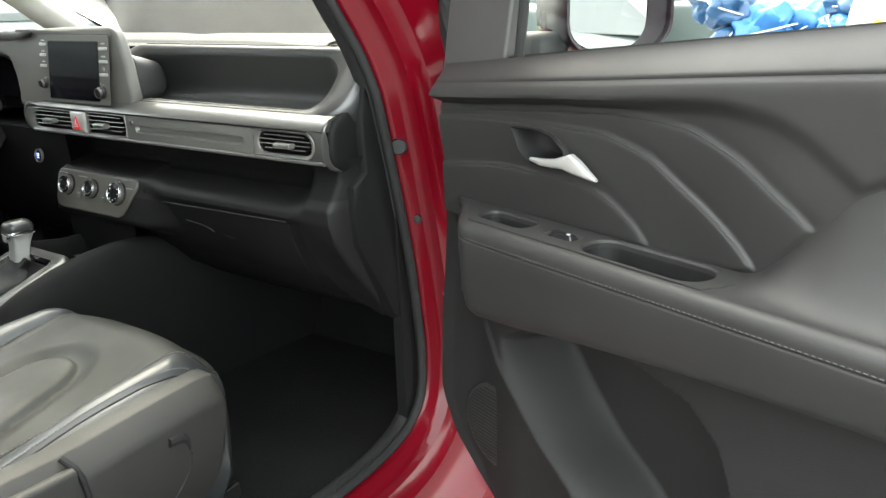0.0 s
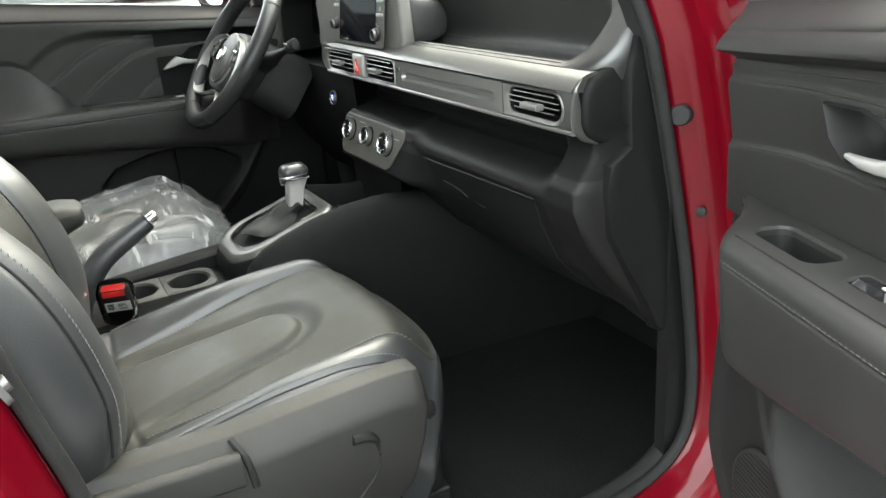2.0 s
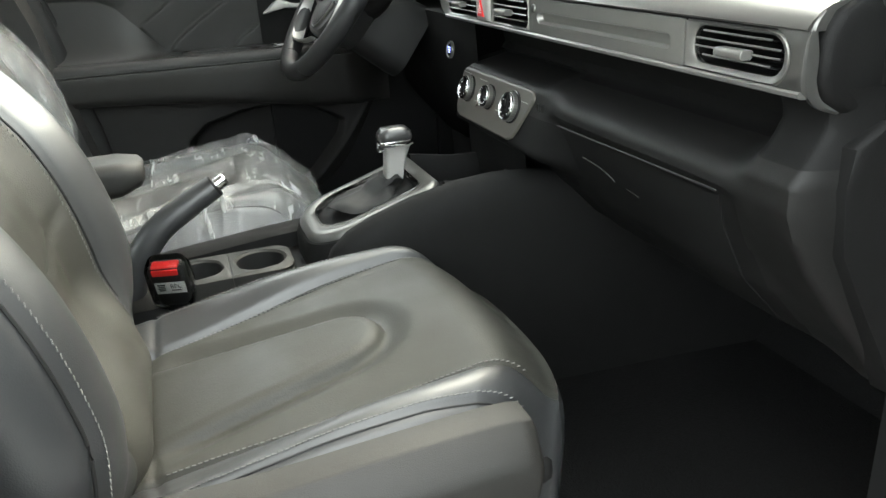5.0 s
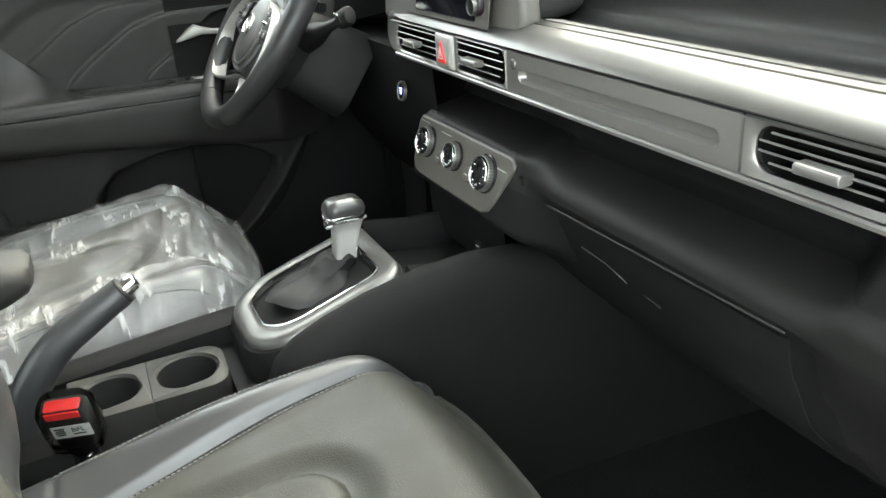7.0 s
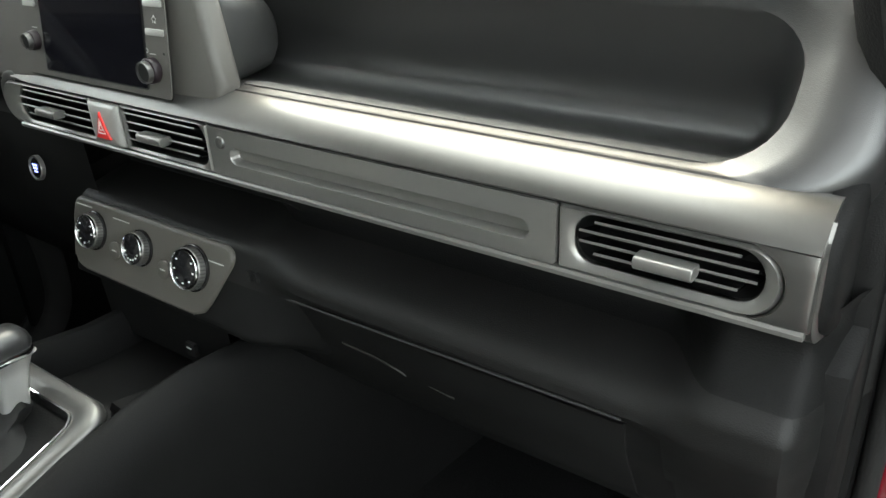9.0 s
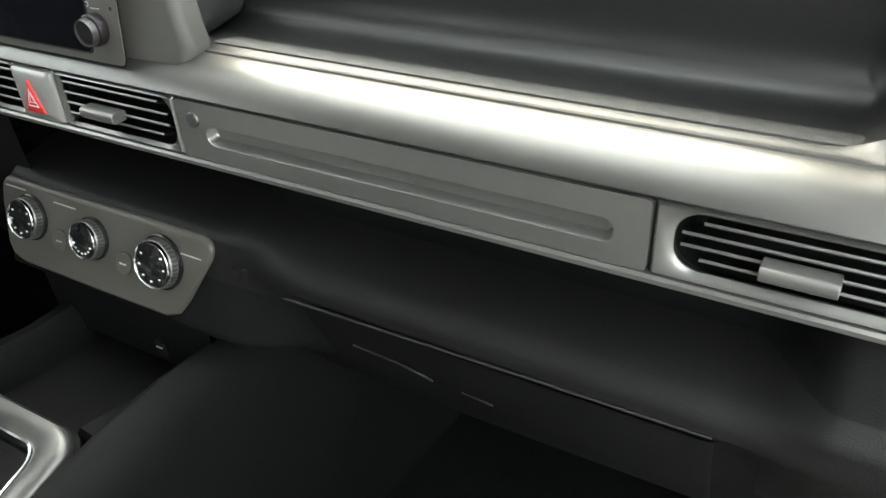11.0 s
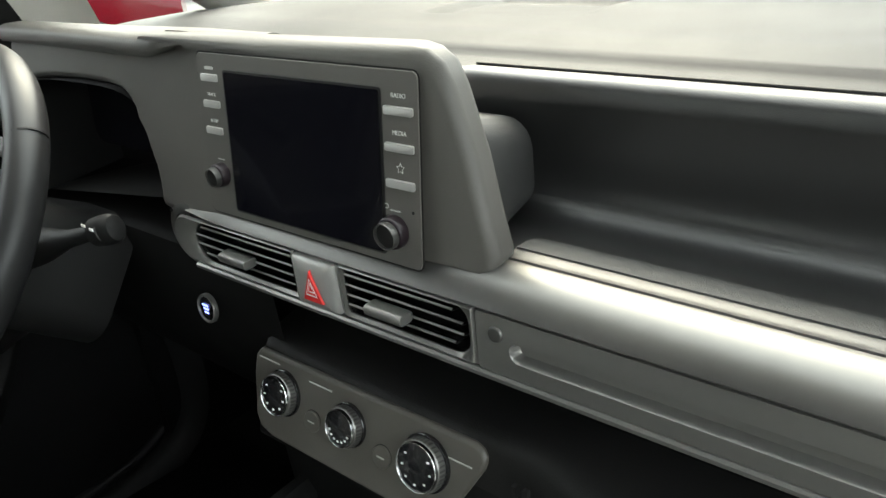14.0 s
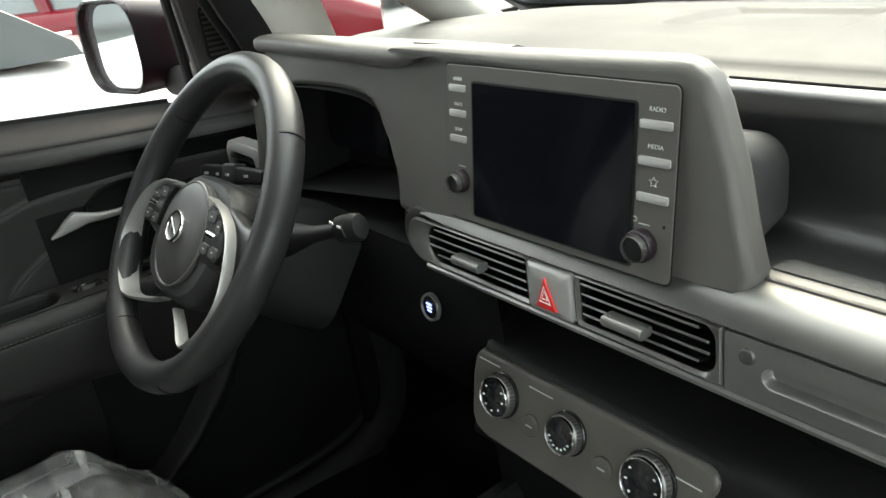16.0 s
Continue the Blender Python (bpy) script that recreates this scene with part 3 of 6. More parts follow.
def make_door(name, m, label, shut):
    """A front door in its own frame: u along it, n into the cabin, z up."""
    door = thing(name, label, "car door")
    put = lambda bm: rot(m, bm)
    panel = part("trim_panel", put(door_panel(False)), DOORTRIM, door, "black grained door trim", recalc=True)
    part("lower_trim", put(door_panel(True)), DOORLOW, door, "hard black lower trim with a deep pocket, toned darker for shade", recalc=True)
    for table, step in RIDGES[:3]:
        pts = [(u, door_depth(u, interp(table, u)) + 0.0002, interp(table, u)) for u in np.linspace(0.075, 0.66, 150) if interp(table, u) > interp(ARM_TOP, u) + 0.004]
        part("ridge", put(tube(pts, lambda t: 0.0008 * smooth(0, 0.05, t) * smooth(1, 0.96, t) + 0.0002, 6)), DOORTRIM, panel, "thin raised line")
    # steel behind the trim and red skin outside
    shell = []
    for z in (0.33, 0.40, 0.50, 0.70, 0.95, 1.03):
        u0 = interp(FRONT_EDGE, z) - 0.012
        shell.append([(u0, -0.088, z), (u0 - 0.01, -0.10, z), (0.30, -0.125 - 0.02 * math.sin(3 * z), z), (1.05, -0.125 - 0.02 * math.sin(3 * z), z), (1.05, -0.088, z)])
    part("outer_skin", put(loft(shell)), RED, door, "red painted outer skin")
    part("belt_seal", put(loft([[(u, nn, 1.054 + 0.103 * u + dz) for nn, dz in ((-0.06, -0.03), (-0.06, 0.0), (-0.045, 0.004), (-0.040, -0.01))] for u in np.linspace(0.14, 1.02, 8)])), RUBBER, door)
    rest = part("armrest", put(armrest_mesh()), DOORTRIM, door, "black padded armrest with a stitched edge")
    stitches = bmesh.new()
    for u in np.arange(0.20, 1.0, 0.0062):
        bmesh.ops.create_cube(stitches, size=1, matrix=Matrix.Translation((u, REACH(u) - 0.0003, REST(u) - 0.0195)) @ Matrix.Diagonal((0.0036, 0.0009, 0.0009, 1)))
    part("stitching", put(stitches), STITCH, rest, "row of stitches", smooth=False)
    # armrest cap with two pockets and the switch
    tilt, zt = 0.012, 0.8752
    cells = [(0.146, 0.2945), (0.2945, 0.3615), (0.3615, 0.551)]
    bm = bmesh.new()
    for (u0, u1), (cu, cn, w, h, r) in zip(cells, POCKETS):
        o = rrect((u0 + u1) / 2, 0.0370, u1 - u0 + 0.0012, 0.070, 0.0008)
        if u0 < 0.2:
            o = [(u + 0.040 * max(0, (n + 0.001) / 0.072) ** 1.8 * (u < 0.2), n) for u, n in o]
        if u1 > 0.5:
            o = [(u + (0.030 * (1 - n / 0.072) - 0.006) * (u > 0.5), n) for u, n in o]
        rim = rrect(cu, cn, w + 0.005, h + 0.005, r + 0.002)
        i = rrect(cu, cn, w, h, r)
        tri = loft([[(u, n, zt + dz + tilt * (u - 0.3)) for u, n in q] for q, dz in ((o, -0.004), (o, 0.0), (rim, 0.0), (i, -0.0025), (i, -0.012))], caps=(False, False))
        me = bpy.data.meshes.new("t")
        tri.to_mesh(me)
        tri.free()
        bm.from_mesh(me)
        bpy.data.meshes.remove(me)
    cap = part("armrest_cap", put(bm), DOORTRIM, door, "satin black armrest cap")
    for (cu, cn, w, h, r), dep in zip(POCKETS, (0.045, 0.012, 0.050)):
        i = rrect(cu, cn, w, h, r)
        j = rrect(cu, cn - 0.002, w * 0.86, h * 0.84, r * 0.8)
        part("pocket", put(loft([[(u, n, zt - 0.008 + tilt * (u - 0.3)) for u, n in i], [(u, n, zt - dep * 0.8) for u, n in rrect(cu, cn, w * 0.94, h * 0.92, r)], [(u, n, zt - dep) for u, n in j]],
                                caps=(False, True))), BLACK, cap, "black moulded recess")
    sw = part("window_switch", put(loft([[(u, n, zt + 0.003 * k + tilt * (u - 0.3)) for u, n in rrect(0.328, 0.038, 0.036 - 0.004 * k, 0.013 - 0.003 * k, 0.003)] for k in (-1, 0, 1)])), GLOSS, cap)
    part("switch_mark", put(flat(rrect(0.337, 0.038, 0.006, 0.0035, 0.0015), zt + 0.0035, zt + 0.004)), GREYMARK, sw)
    # handle in its dark shell
    shell_o = BOWL
    bowl = []
    for k, (s, n) in enumerate(((1.10, 0.006), (1.04, 0.011), (0.97, 0.006), (0.85, -0.016), (0.5, -0.026))):
        bowl.append([(0.256 + (u - 0.256) * s, n, 0.966 + (z - 0.966) * s) for u, z in shell_o])
    part("handle_bowl", put(loft(bowl, caps=(False, True))), BLACK, door, "black handle recess")
    lever = []
    for u, zc, hgt, nn, thick in ((0.240, 0.9525, 0.004, 0.012, 0.006), (0.262, 0.9515, 0.009, 0.016, 0.010), (0.285, 0.9535, 0.011, 0.019, 0.012), (0.303, 0.9575, 0.015, 0.021, 0.013),
                                  (0.316, 0.9585, 0.023, 0.020, 0.012), (0.328, 0.9535, 0.018, 0.018, 0.012), (0.340, 0.9465, 0.010, 0.014, 0.010), (0.350, 0.9415, 0.003, 0.010, 0.006)):
        lever.append([(u, nn - thick / 2 + a, zc + b) for a, b in rrect(0, 0, thick, hgt, min(thick, hgt) * 0.35, 4)])
    part("handle_lever", put(loft(lever)), SILVER_PAINT, door, "silver door handle")
    # loudspeaker grille in the kick area
    g0 = Vector((0.125, 0.0, 0.495))
    gr = part("speaker_grille", put(disc(g0 + Vector((0, door_depth(0.125, 0.495) - 0.008, 0)), 0.072, 0.010, (0, 1, 0), 40, 0.1)), DOORTRIM, door, "round slotted speaker grille")
    ny = door_depth(0.125, 0.495) + 0.002
    for k in range(-10, 11):
        w = math.sqrt(max(0, 0.066 ** 2 - (k * 0.0062) ** 2))
        part("slot", put(box((g0.x, ny, g0.z + k * 0.0062), (2 * w, 0.0015, 0.0016))), BLACK, gr, smooth=False)
    # window frame and the corner piece in front of the glass
    lean = lambda z: -0.045 - 0.13 * (z - 1.05)
    tri = [(0.012, 1.045), (0.018, 1.17), (0.02, 1.28), (-0.10 + 0.2, 1.36), (0.165, 1.36), (0.158, 1.2), (0.150, 1.068)]
    tri = [(u * (0.60 if shut else 1.0), z) for u, z in tri]
    part("corner_piece", put(loft([[(u, lean(z) + d, z) for u, z in tri] for d in (0.022, 0.0)])), DOORPAD, door, "dark grey window corner piece", bevel=0.006)
    frame_path = [(0.022, lean(1.06), 1.06), (-0.005, lean(1.12), 1.12), (0.0, lean(1.2), 1.2), (0.05, lean(1.3), 1.3), (0.2, lean(1.42), 1.42), (0.4, lean(1.48), 1.48), (0.7, lean(1.49), 1.49), (0.95, lean(1.47), 1.47), (1.0, lean(1.3), 1.3), (1.01, lean(1.16), 1.16)]
    part("window_frame", put(tube(spline(frame_path, 3), 0.018, 8)), RUBBER, door)
    part("channel", put(tube([(0.166 * (0.62 if shut else 1.0), lean(z) + 0.01, z) for z in (1.06, 1.2, 1.36)], 0.007, 8)), RUBBER, door)
    glass = part("window_glass", put(loft([[(u, lean(z) - 0.004, z) for u in (0.16, 1.0)] for z in (1.03, 1.45)], closed=False)), PANE, door, smooth=False)
    glass.visible_shadow = False
    if shut:
        louvre = part("tweeter_grille", put(loft([[(u, lean(1.1) + dd, z) for u, z in rrect(0.052, 1.150, 0.042, 0.075, 0.008)] for dd in (0.023, 0.028)])), BLACK, door)
        for k in range(9):
            part("slot", put(box((0.052, lean(1.1) + 0.029, 1.120 + 0.0075 * k), (0.034, 0.003, 0.003))), DOORPAD, louvre, smooth=False)
    return door


def make_mirror(name, m, label, turn, tip):
    """A door mirror: deep housing, painted lower shell, foot and mirror glass, in the door's frame."""
    mir = thing(name, label, "car mirror")
    tw = Matrix.Translation((0.135, -0.255, 1.135)) @ Matrix.Rotation(radians(turn), 4, "Z") @ Matrix.Rotation(radians(tip), 4, "Y")
    put = lambda bm: rot(m @ tw, bm)
    steps = ((0.62, -0.175), (0.84, -0.160), (0.95, -0.115), (1.0, -0.05), (1.0, 0.0), (0.97, 0.006), (0.93, 0.005), (0.90, -0.004), (0.60, -0.006))
    section = rrect(-0.012, 0, 0.178, 0.152, 0.050, 8)
    part("housing", put(loft([[(du, a * s, b * s) for a, b in section] for s, du in steps], caps=(True, False))), HOUSING, mir, "dark purple-black mirror housing")
    low = [p for p in section if p[1] < -0.035]
    low = sorted([p for p in low if p[0] > -0.012], key=lambda p: -p[1]) + sorted([p for p in low if p[0] <= -0.012], key=lambda p: p[1])
    part("lower_shell", put(loft([[(du, a * s * 1.012, b * s * 1.012) for a, b in low] for s, du in steps[:4]], closed=False)), RED, mir, "dark red painted lower shell")
    part("mirror_glass", put(loft([[(-0.001 + k, a, b) for a, b in rrect(0.006, 0, 0.124, 0.132, 0.040, 6)] for k in (-0.002, 0.0)])), MIRROR, mir, "mirror glass", smooth=False)
    part("foot", rot(m, loft([[(0.045 + a, n, 1.070 + b) for a, b in rrect(0, 0, 0.085, 0.050, 0.02)] for n in (-0.21, -0.12, -0.05)])), RUBBER, mir, "black mirror foot")
    return mir


H, U, N = Vector((0.78, 0.09, 0)), Vector((0.945, -0.326, 0)).normalized(), Vector((-0.326, -0.945, 0)).normalized()
M_PASS = Matrix(((U.x, N.x, 0, H.x), (U.y, N.y, 0, H.y), (0, 0, 1, 0), (0, 0, 0, 1)))
M_DRIVE = Matrix(((0, 1, 0, -0.69), (-1, 0, 0, 0.11), (0, 0, 1, -0.045), (0, 0, 0, 1)))
make_door("passenger_door", M_PASS, "wide open front door with black trim and silver handle", False)
make_door("driver_door", M_DRIVE, "closed front door with black trim and silver handle", True)
make_mirror("passenger_mirror", M_PASS, "dark door mirror on the open red door", 24, 0)
make_mirror("driver_mirror", M_DRIVE, "dark door mirror reflecting the white car beside it", 14, -2)

# ---- dashboard ----
dash = thing("dashboard", "black dashboard with a deep open shelf and silver trim", "dashboard")
# upper pad from the shelf's rim to the windscreen
def top_z(x, y):
    return 1.076 + 0.012 * smooth(0.12, 0.22, y) - 0.037 * smooth(0.30, 0.66, y) - 0.02 * smooth(0.50, 0.68, abs(x)) * smooth(0.15, 0.5, y) - 0.03 * smooth(0.58, 0.68, abs(x)) - 0.012 * smooth(0.34, 0.56, abs(x)) * smooth(0.125, 0.16, y)
def pad_z(x, y):
    """The pad with its sunken tray and the step behind the shelf's rim."""
    qx, qy = abs(x + 0.018) - 0.080, abs(y - 0.342) - 0.062
    edge = math.hypot(max(qx, 0), max(qy, 0)) + min(max(qx, qy), 0)
    return top_z(x, y) - 0.008 * (1 - smooth(-0.002, 0.014, edge)) - 0.0035 * smooth(0.170, 0.163, y) * smooth(-0.10, -0.06, x)


rows = []
for i in range(161):
    x = -0.665 + 1.33 * i / 160
    rows.append([(x, y, pad_z(x, y)) for y in np.linspace(0.134 + 0.05 * smooth(0.615, 0.665, x), ws(x) - 0.012, 110)])
part("top_pad", loft(rows, closed=False), PAD, dash, "grained grey dashboard top")
part("glass_seal", tube([(x, ws(x) - 0.016, top_z(x, ws(x) - 0.016) + 0.003) for x in np.linspace(-0.66, 0.66, 40)], 0.0065, 8), BLACK, dash, "black rubber seal at the glass")
VC = Vector((0.545, 0.184))


def vent_ring(s, h):
    """A ring of the oval demister vent, tipped a little towards the cabin."""
    out = []
    for k in range(36):
        a = 2 * math.pi * k / 36
        x, y = VC.x + 0.039 * s * math.cos(a), VC.y + 0.021 * s * math.sin(a) - 0.004 * s * math.cos(a)
        out.append((x, y, pad_z(x, y) + 0.003 + 0.16 * (y - VC.y) + h))
    return out


vent = part("corner_vent", loft([vent_ring(1.16, -0.008), vent_ring(1.14, 0.0), vent_ring(1.08, 0.0012), vent_ring(1.0, 0.0008), vent_ring(0.97, -0.003)], caps=(False, False)), PAD, dash, "oval demister vent rim")
part("throat", loft([vent_ring(0.99, -0.0004), vent_ring(0.97, -0.0030)], caps=(False, True)), BLACK, vent, "black vent throat")
for k in range(4):
    cy = VC.y - 0.012 + 0.008 * k
    hw = 0.037 * math.sqrt(max(0.0, 1 - ((cy - VC.y) / 0.021) ** 2))
    part("slat", tube([(VC.x + hw * f, cy - 0.004 * f + 0.010 * f, pad_z(VC.x + hw * f, cy) + 0.0018 + 0.16 * (cy - VC.y)) for f in (-0.95, -0.5, 0.0, 0.5, 0.95)], 0.0016, 6), DASH, vent)

# the open shelf: a rounded trough sunk into a sloping face
S0, S1 = Vector((0, 0.030, 0.978)), Vector((0, 0.122, 1.075))
SD = (S1 - S0).normalized()
ND = Vector((0, -SD.z, SD.y)) * -1
SL = (S1 - S0).length


def shelf(x, s, d):
    p = S0 + SD * s + ND * d
    return (x, p.y, p.z)


def shelf_ring(x0, x1, s0, s1, r, d):
    w, h = x1 - x0, s1 - s0
    return [shelf(x, s, d) for x, s in rrect((x0 + x1) / 2, (s0 + s1) / 2, w, h, r, 9)]


rings = [shelf_ring(0.02, 0.664, -0.004, SL + 0.015, 0.050, 0.045), shelf_ring(0.02, 0.664, -0.003, SL + 0.0145, 0.050, 0.024), shelf_ring(0.02, 0.661, -0.002, SL + 0.012, 0.050, 0.010), shelf_ring(0.02, 0.655, -0.001, SL + 0.006, 0.047, 0.0025),
         shelf_ring(0.02, 0.648, 0.0, SL + 0.001, 0.045, 0.0), shelf_ring(0.042, 0.624, 0.005, SL - 0.004, 0.042, -0.0005), shelf_ring(0.045, 0.618, 0.006, SL - 0.007, 0.042, 0.0008),
         shelf_ring(0.05, 0.610, 0.009, SL - 0.010, 0.045, 0.004)]
for f in np.linspace(0.06, 0.97, 22):
    rings.append(shelf_ring(0.05 + 0.01 * f, 0.608 - 0.034 * f, 0.009 + 0.058 * f, SL - 0.010 - (SL - 0.082) * f, 0.045 * (1 - f) + 0.004, 0.093 * (f - 0.5 * max(0, f - 0.50) ** 2 / 0.5)))
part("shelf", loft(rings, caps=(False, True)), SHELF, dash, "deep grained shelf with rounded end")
part("lip_grain", loft([[(x, y, z) for y, z in ((0.044, 0.9790), (0.0445, 0.9842), (0.050, 0.9842), (0.060, 0.9826), (0.070, 0.9800), (0.0735, 0.9770))] for x in np.linspace(0.16, 0.60, 3)], closed=False), RIBBED, dash, "ribbed shelf lip")

for off, r in ((0.0055, 0.0013), (0.0110, 0.0013)):
    loop = shelf_ring(0.02, 0.652 + off * 0.8, -0.002, SL + off, 0.047, 0.0022 + 0.5 * off)
    part("rim_groove", tube([p for p in loop if p[2] > 1.035 and p[0] > 0.06], r, 6), BLACK, dash, "dark rim groove")

# side end of the dashboard
end = []
for x, s in ((0.645, 1.0), (0.660, 0.995), (0.668, 0.97), (0.670, 0.9)):
    cy, cz = 0.10, 0.87
    ol = [(0.070, 0.990), (0.080, 1.018), (0.10, 1.045), (0.16, 1.05), (0.19, 0.95), (0.19, 0.80), (0.17, 0.66), (0.135, 0.60), (0.115, 0.612), (0.095, 0.655), (0.06, 0.715), (0.03, 0.77), (0.022, 0.83), (0.028, 0.866), (0.066, 0.886), (0.070, 0.93)]
    end.append([(x, cy + (y + 0.014 * smooth(0.91, 0.86, z) - cy) * s, cz + (z - cz) * s) for y, z in ol])
shoulder = []
for x, s in ((0.640, 1.0), (0.648, 1.0), (0.6525, 0.97), (0.655, 0.90), (0.656, 0.75)):
    ol = [(0.036, 0.979), (0.066, 0.994), (0.10, 1.016), (0.17, 1.030), (0.17, 0.87), (0.10, 0.878), (0.064, 0.886), (0.037, 0.8925), (0.022, 0.903), (0.0145, 0.919), (0.0135, 0.935), (0.0145, 0.950), (0.018, 0.963), (0.025, 0.974)]
    shoulder.append([(x, 0.09 + (y - 0.09) * s, 0.95 + (z - 0.95) * s) for y, z in ol])
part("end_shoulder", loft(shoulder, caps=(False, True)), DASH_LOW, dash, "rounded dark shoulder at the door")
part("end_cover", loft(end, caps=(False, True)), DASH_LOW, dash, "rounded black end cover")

# lower body below the trim: a shadowed groove, a rolled edge, the knee panel and the column at the door
KNEE = [(0.803, 0.012), (0.797, 0.016), (0.76, 0.026), (0.70, 0.055), (0.64, 0.110), (0.60, 0.17), (0.575, 0.26), (0.57, 0.42)]
knee = lambda z: float(np.interp(-z, [-q[0] for q in KNEE], [q[1] for q in KNEE]))
LOWER = [(0.914, 0.014), (0.908, 0.028), (0.900, 0.060), (0.890, 0.080), (0.865, 0.086), (0.852, 0.076), (0.844, 0.052), (0.838, 0.030), (0.831, 0.013), (0.822, 0.004), (0.812, 0.003)] + KNEE
COLUMN = [(0.914, 0.014), (0.900, 0.030), (0.880, 0.034), (0.860, 0.020), (0.835, 0.000), (0.810, 0.000), (0.780, 0.012), (0.740, 0.036), (0.70, 0.066), (0.66, 0.100), (0.62, 0.130), (0.60, 0.150), (0.57, 0.22)]


def lower_y(x, z):
    look_up = lambda t: float(np.interp(-z, [-q[0] for q in t], [q[1] for q in t]))
    left = 0.545 + 0.12 * max(0, 0.80 - z)
    k = smooth(left, left + 0.055, x)
    y = look_up(LOWER) * (1 - k) + look_up(COLUMN) * k
    flush = smooth(0.255, 0.165, x) * smooth(-0.150, -0.128, x) * smooth(0.715, 0.752, z) * smooth(0.850, 0.833, z)
    return y + (0.0085 + 0.34 * (z - 0.80) - y) * flush + 0.05 * smooth(-0.122, -0.145, x) + 0.03 * smooth(0.831, 0.842, z) * smooth(0.856, 0.846, z) * smooth(0.19, 0.13, x) + 0.06 * smooth(0.64, 0.668, x) ** 2


zs_low = [0.914, 0.908, 0.900, 0.890, 0.878, 0.865, 0.856, 0.852, 0.848, 0.844, 0.841, 0.838, 0.834, 0.830, 0.826, 0.822, 0.817, 0.812, 0.807, 0.803, 0.797, 0.788] + list(np.linspace(0.78, 0.575, 44))
def lower_mesh(rolled):
    """The black knee panel and recess, or the rolled rail that turns down into the column at the door, toned lighter as
    if lit.
    """
    bm = bmesh.new()
    cols = [[bm.verts.new((x, lower_y(x, z), z)) for z in zs_low] for x in xs_low]
    for a, b in zip(cols, cols[1:]):
        for i in range(len(zs_low) - 1):
            c = (a[i].co + b[i + 1].co) / 2
            edge = 0.545 + 0.12 * max(0, 0.80 - c.z) + 0.020
            if rolled == (c.x > -0.126 and (0.799 < c.z < 0.850 or (c.x > edge and c.z < 0.85))):
                bm.faces.new((a[i], a[i + 1], b[i + 1], b[i]))
    bmesh.ops.delete(bm, geom=[v for v in bm.verts if not v.link_faces], context="VERTS")
    return bm


xs_low = list(np.linspace(-0.19, 0.52, 60)) + list(np.linspace(0.53, 0.668, 26))
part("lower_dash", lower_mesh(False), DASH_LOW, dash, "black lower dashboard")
part("rolled_rail", lower_mesh(True), DASH_LIT, dash, "rolled rail toned lighter as if lit, turning down at the door")
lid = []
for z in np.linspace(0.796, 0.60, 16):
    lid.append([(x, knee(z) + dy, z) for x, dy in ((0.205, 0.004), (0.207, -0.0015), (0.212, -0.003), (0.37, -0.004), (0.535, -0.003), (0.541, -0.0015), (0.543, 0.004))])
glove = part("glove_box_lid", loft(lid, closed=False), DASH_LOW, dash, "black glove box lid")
part("lid_edge", tube([(x, knee(0.797) - 0.003, 0.7965 + 0.013 * (x - 0.21)) for x in np.linspace(0.208, 0.54, 12)], 0.0012, 6), DASH, glove)
hpath = spline([(0.270, 0.0195, 0.766), (0.305, 0.0195, 0.764), (0.328, 0.021, 0.759), (0.336, 0.027, 0.750)], 4)
part("latch_edge", tube(hpath, 0.0011, 6), SEATPLASTIC, glove)
part("latch_edge", tube([(0.360, 0.0285, 0.748), (0.386, 0.0285, 0.745)], 0.0011, 6), SEATPLASTIC, glove)
for x in (0.175, 0.184):
    part("sensor_slot", box((x, 0.004, 0.815), (0.004, 0.004, 0.010)), BLACK, dash, smooth=False)
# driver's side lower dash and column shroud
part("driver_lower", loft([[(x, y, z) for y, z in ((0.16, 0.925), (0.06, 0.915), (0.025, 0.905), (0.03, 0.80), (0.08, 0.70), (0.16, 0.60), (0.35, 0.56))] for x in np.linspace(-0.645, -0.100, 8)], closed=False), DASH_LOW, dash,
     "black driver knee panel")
part("start_surround", ring_disc((-0.199, 0.018, 0.848), 0.0125, 0.0150, 0.005, (0, -1, 0.15)), SILVER_DARK, dash, "thin chrome ring")
start = part("start_button", disc((-0.199, 0.018, 0.848), 0.0125, 0.004, (0, -1, 0.15)), GLOSS, dash, "black start button with a blue light")
for k in range(3):
    part("mark", box((-0.199, 0.0135, 0.8525 - 0.004 * k), (0.009 - 0.001 * k, 0.0008, 0.0022)), BLUEGLOW, start, smooth=False)

# satin trim band with vents
band = thing("dashboard_trim", "satin silver trim band with three air vents", "dashboard trim")
X0, X1 = -0.170, 0.6470
top = [(0.060, 0.972), (0.046, 0.979), (0.036, 0.981), (0.028, 0.9805), (0.020, 0.9785), (0.013, 0.9752), (0.0075, 0.971), (0.0035, 0.9675), (0.0004, 0.9640), (-0.0012, 0.9615), (-0.0004, 0.9602), (0.0060, 0.9596), (0.06, 0.957)]
part("top_rail", loft([[(x, y + 0.003 * (1 - smooth(X0, X0 + 0.05, x)), 0.965 + (z - 0.965) * (0.55 + 0.45 * smooth(X0, X0 + 0.06, x))) for y, z in top] for x in [X0, X0 + 0.006, X0 + 0.015, X0 + 0.03, X0 + 0.045, X0 + 0.06, 0.2, 0.4, X1 - 0.004, X1]]),
     SILVER, band, "bright satin silver rail")
part("shadow_gap", box((0.22, 0.013, 0.9575), (0.84, 0.018, 0.003)), BLACK, band, smooth=False)
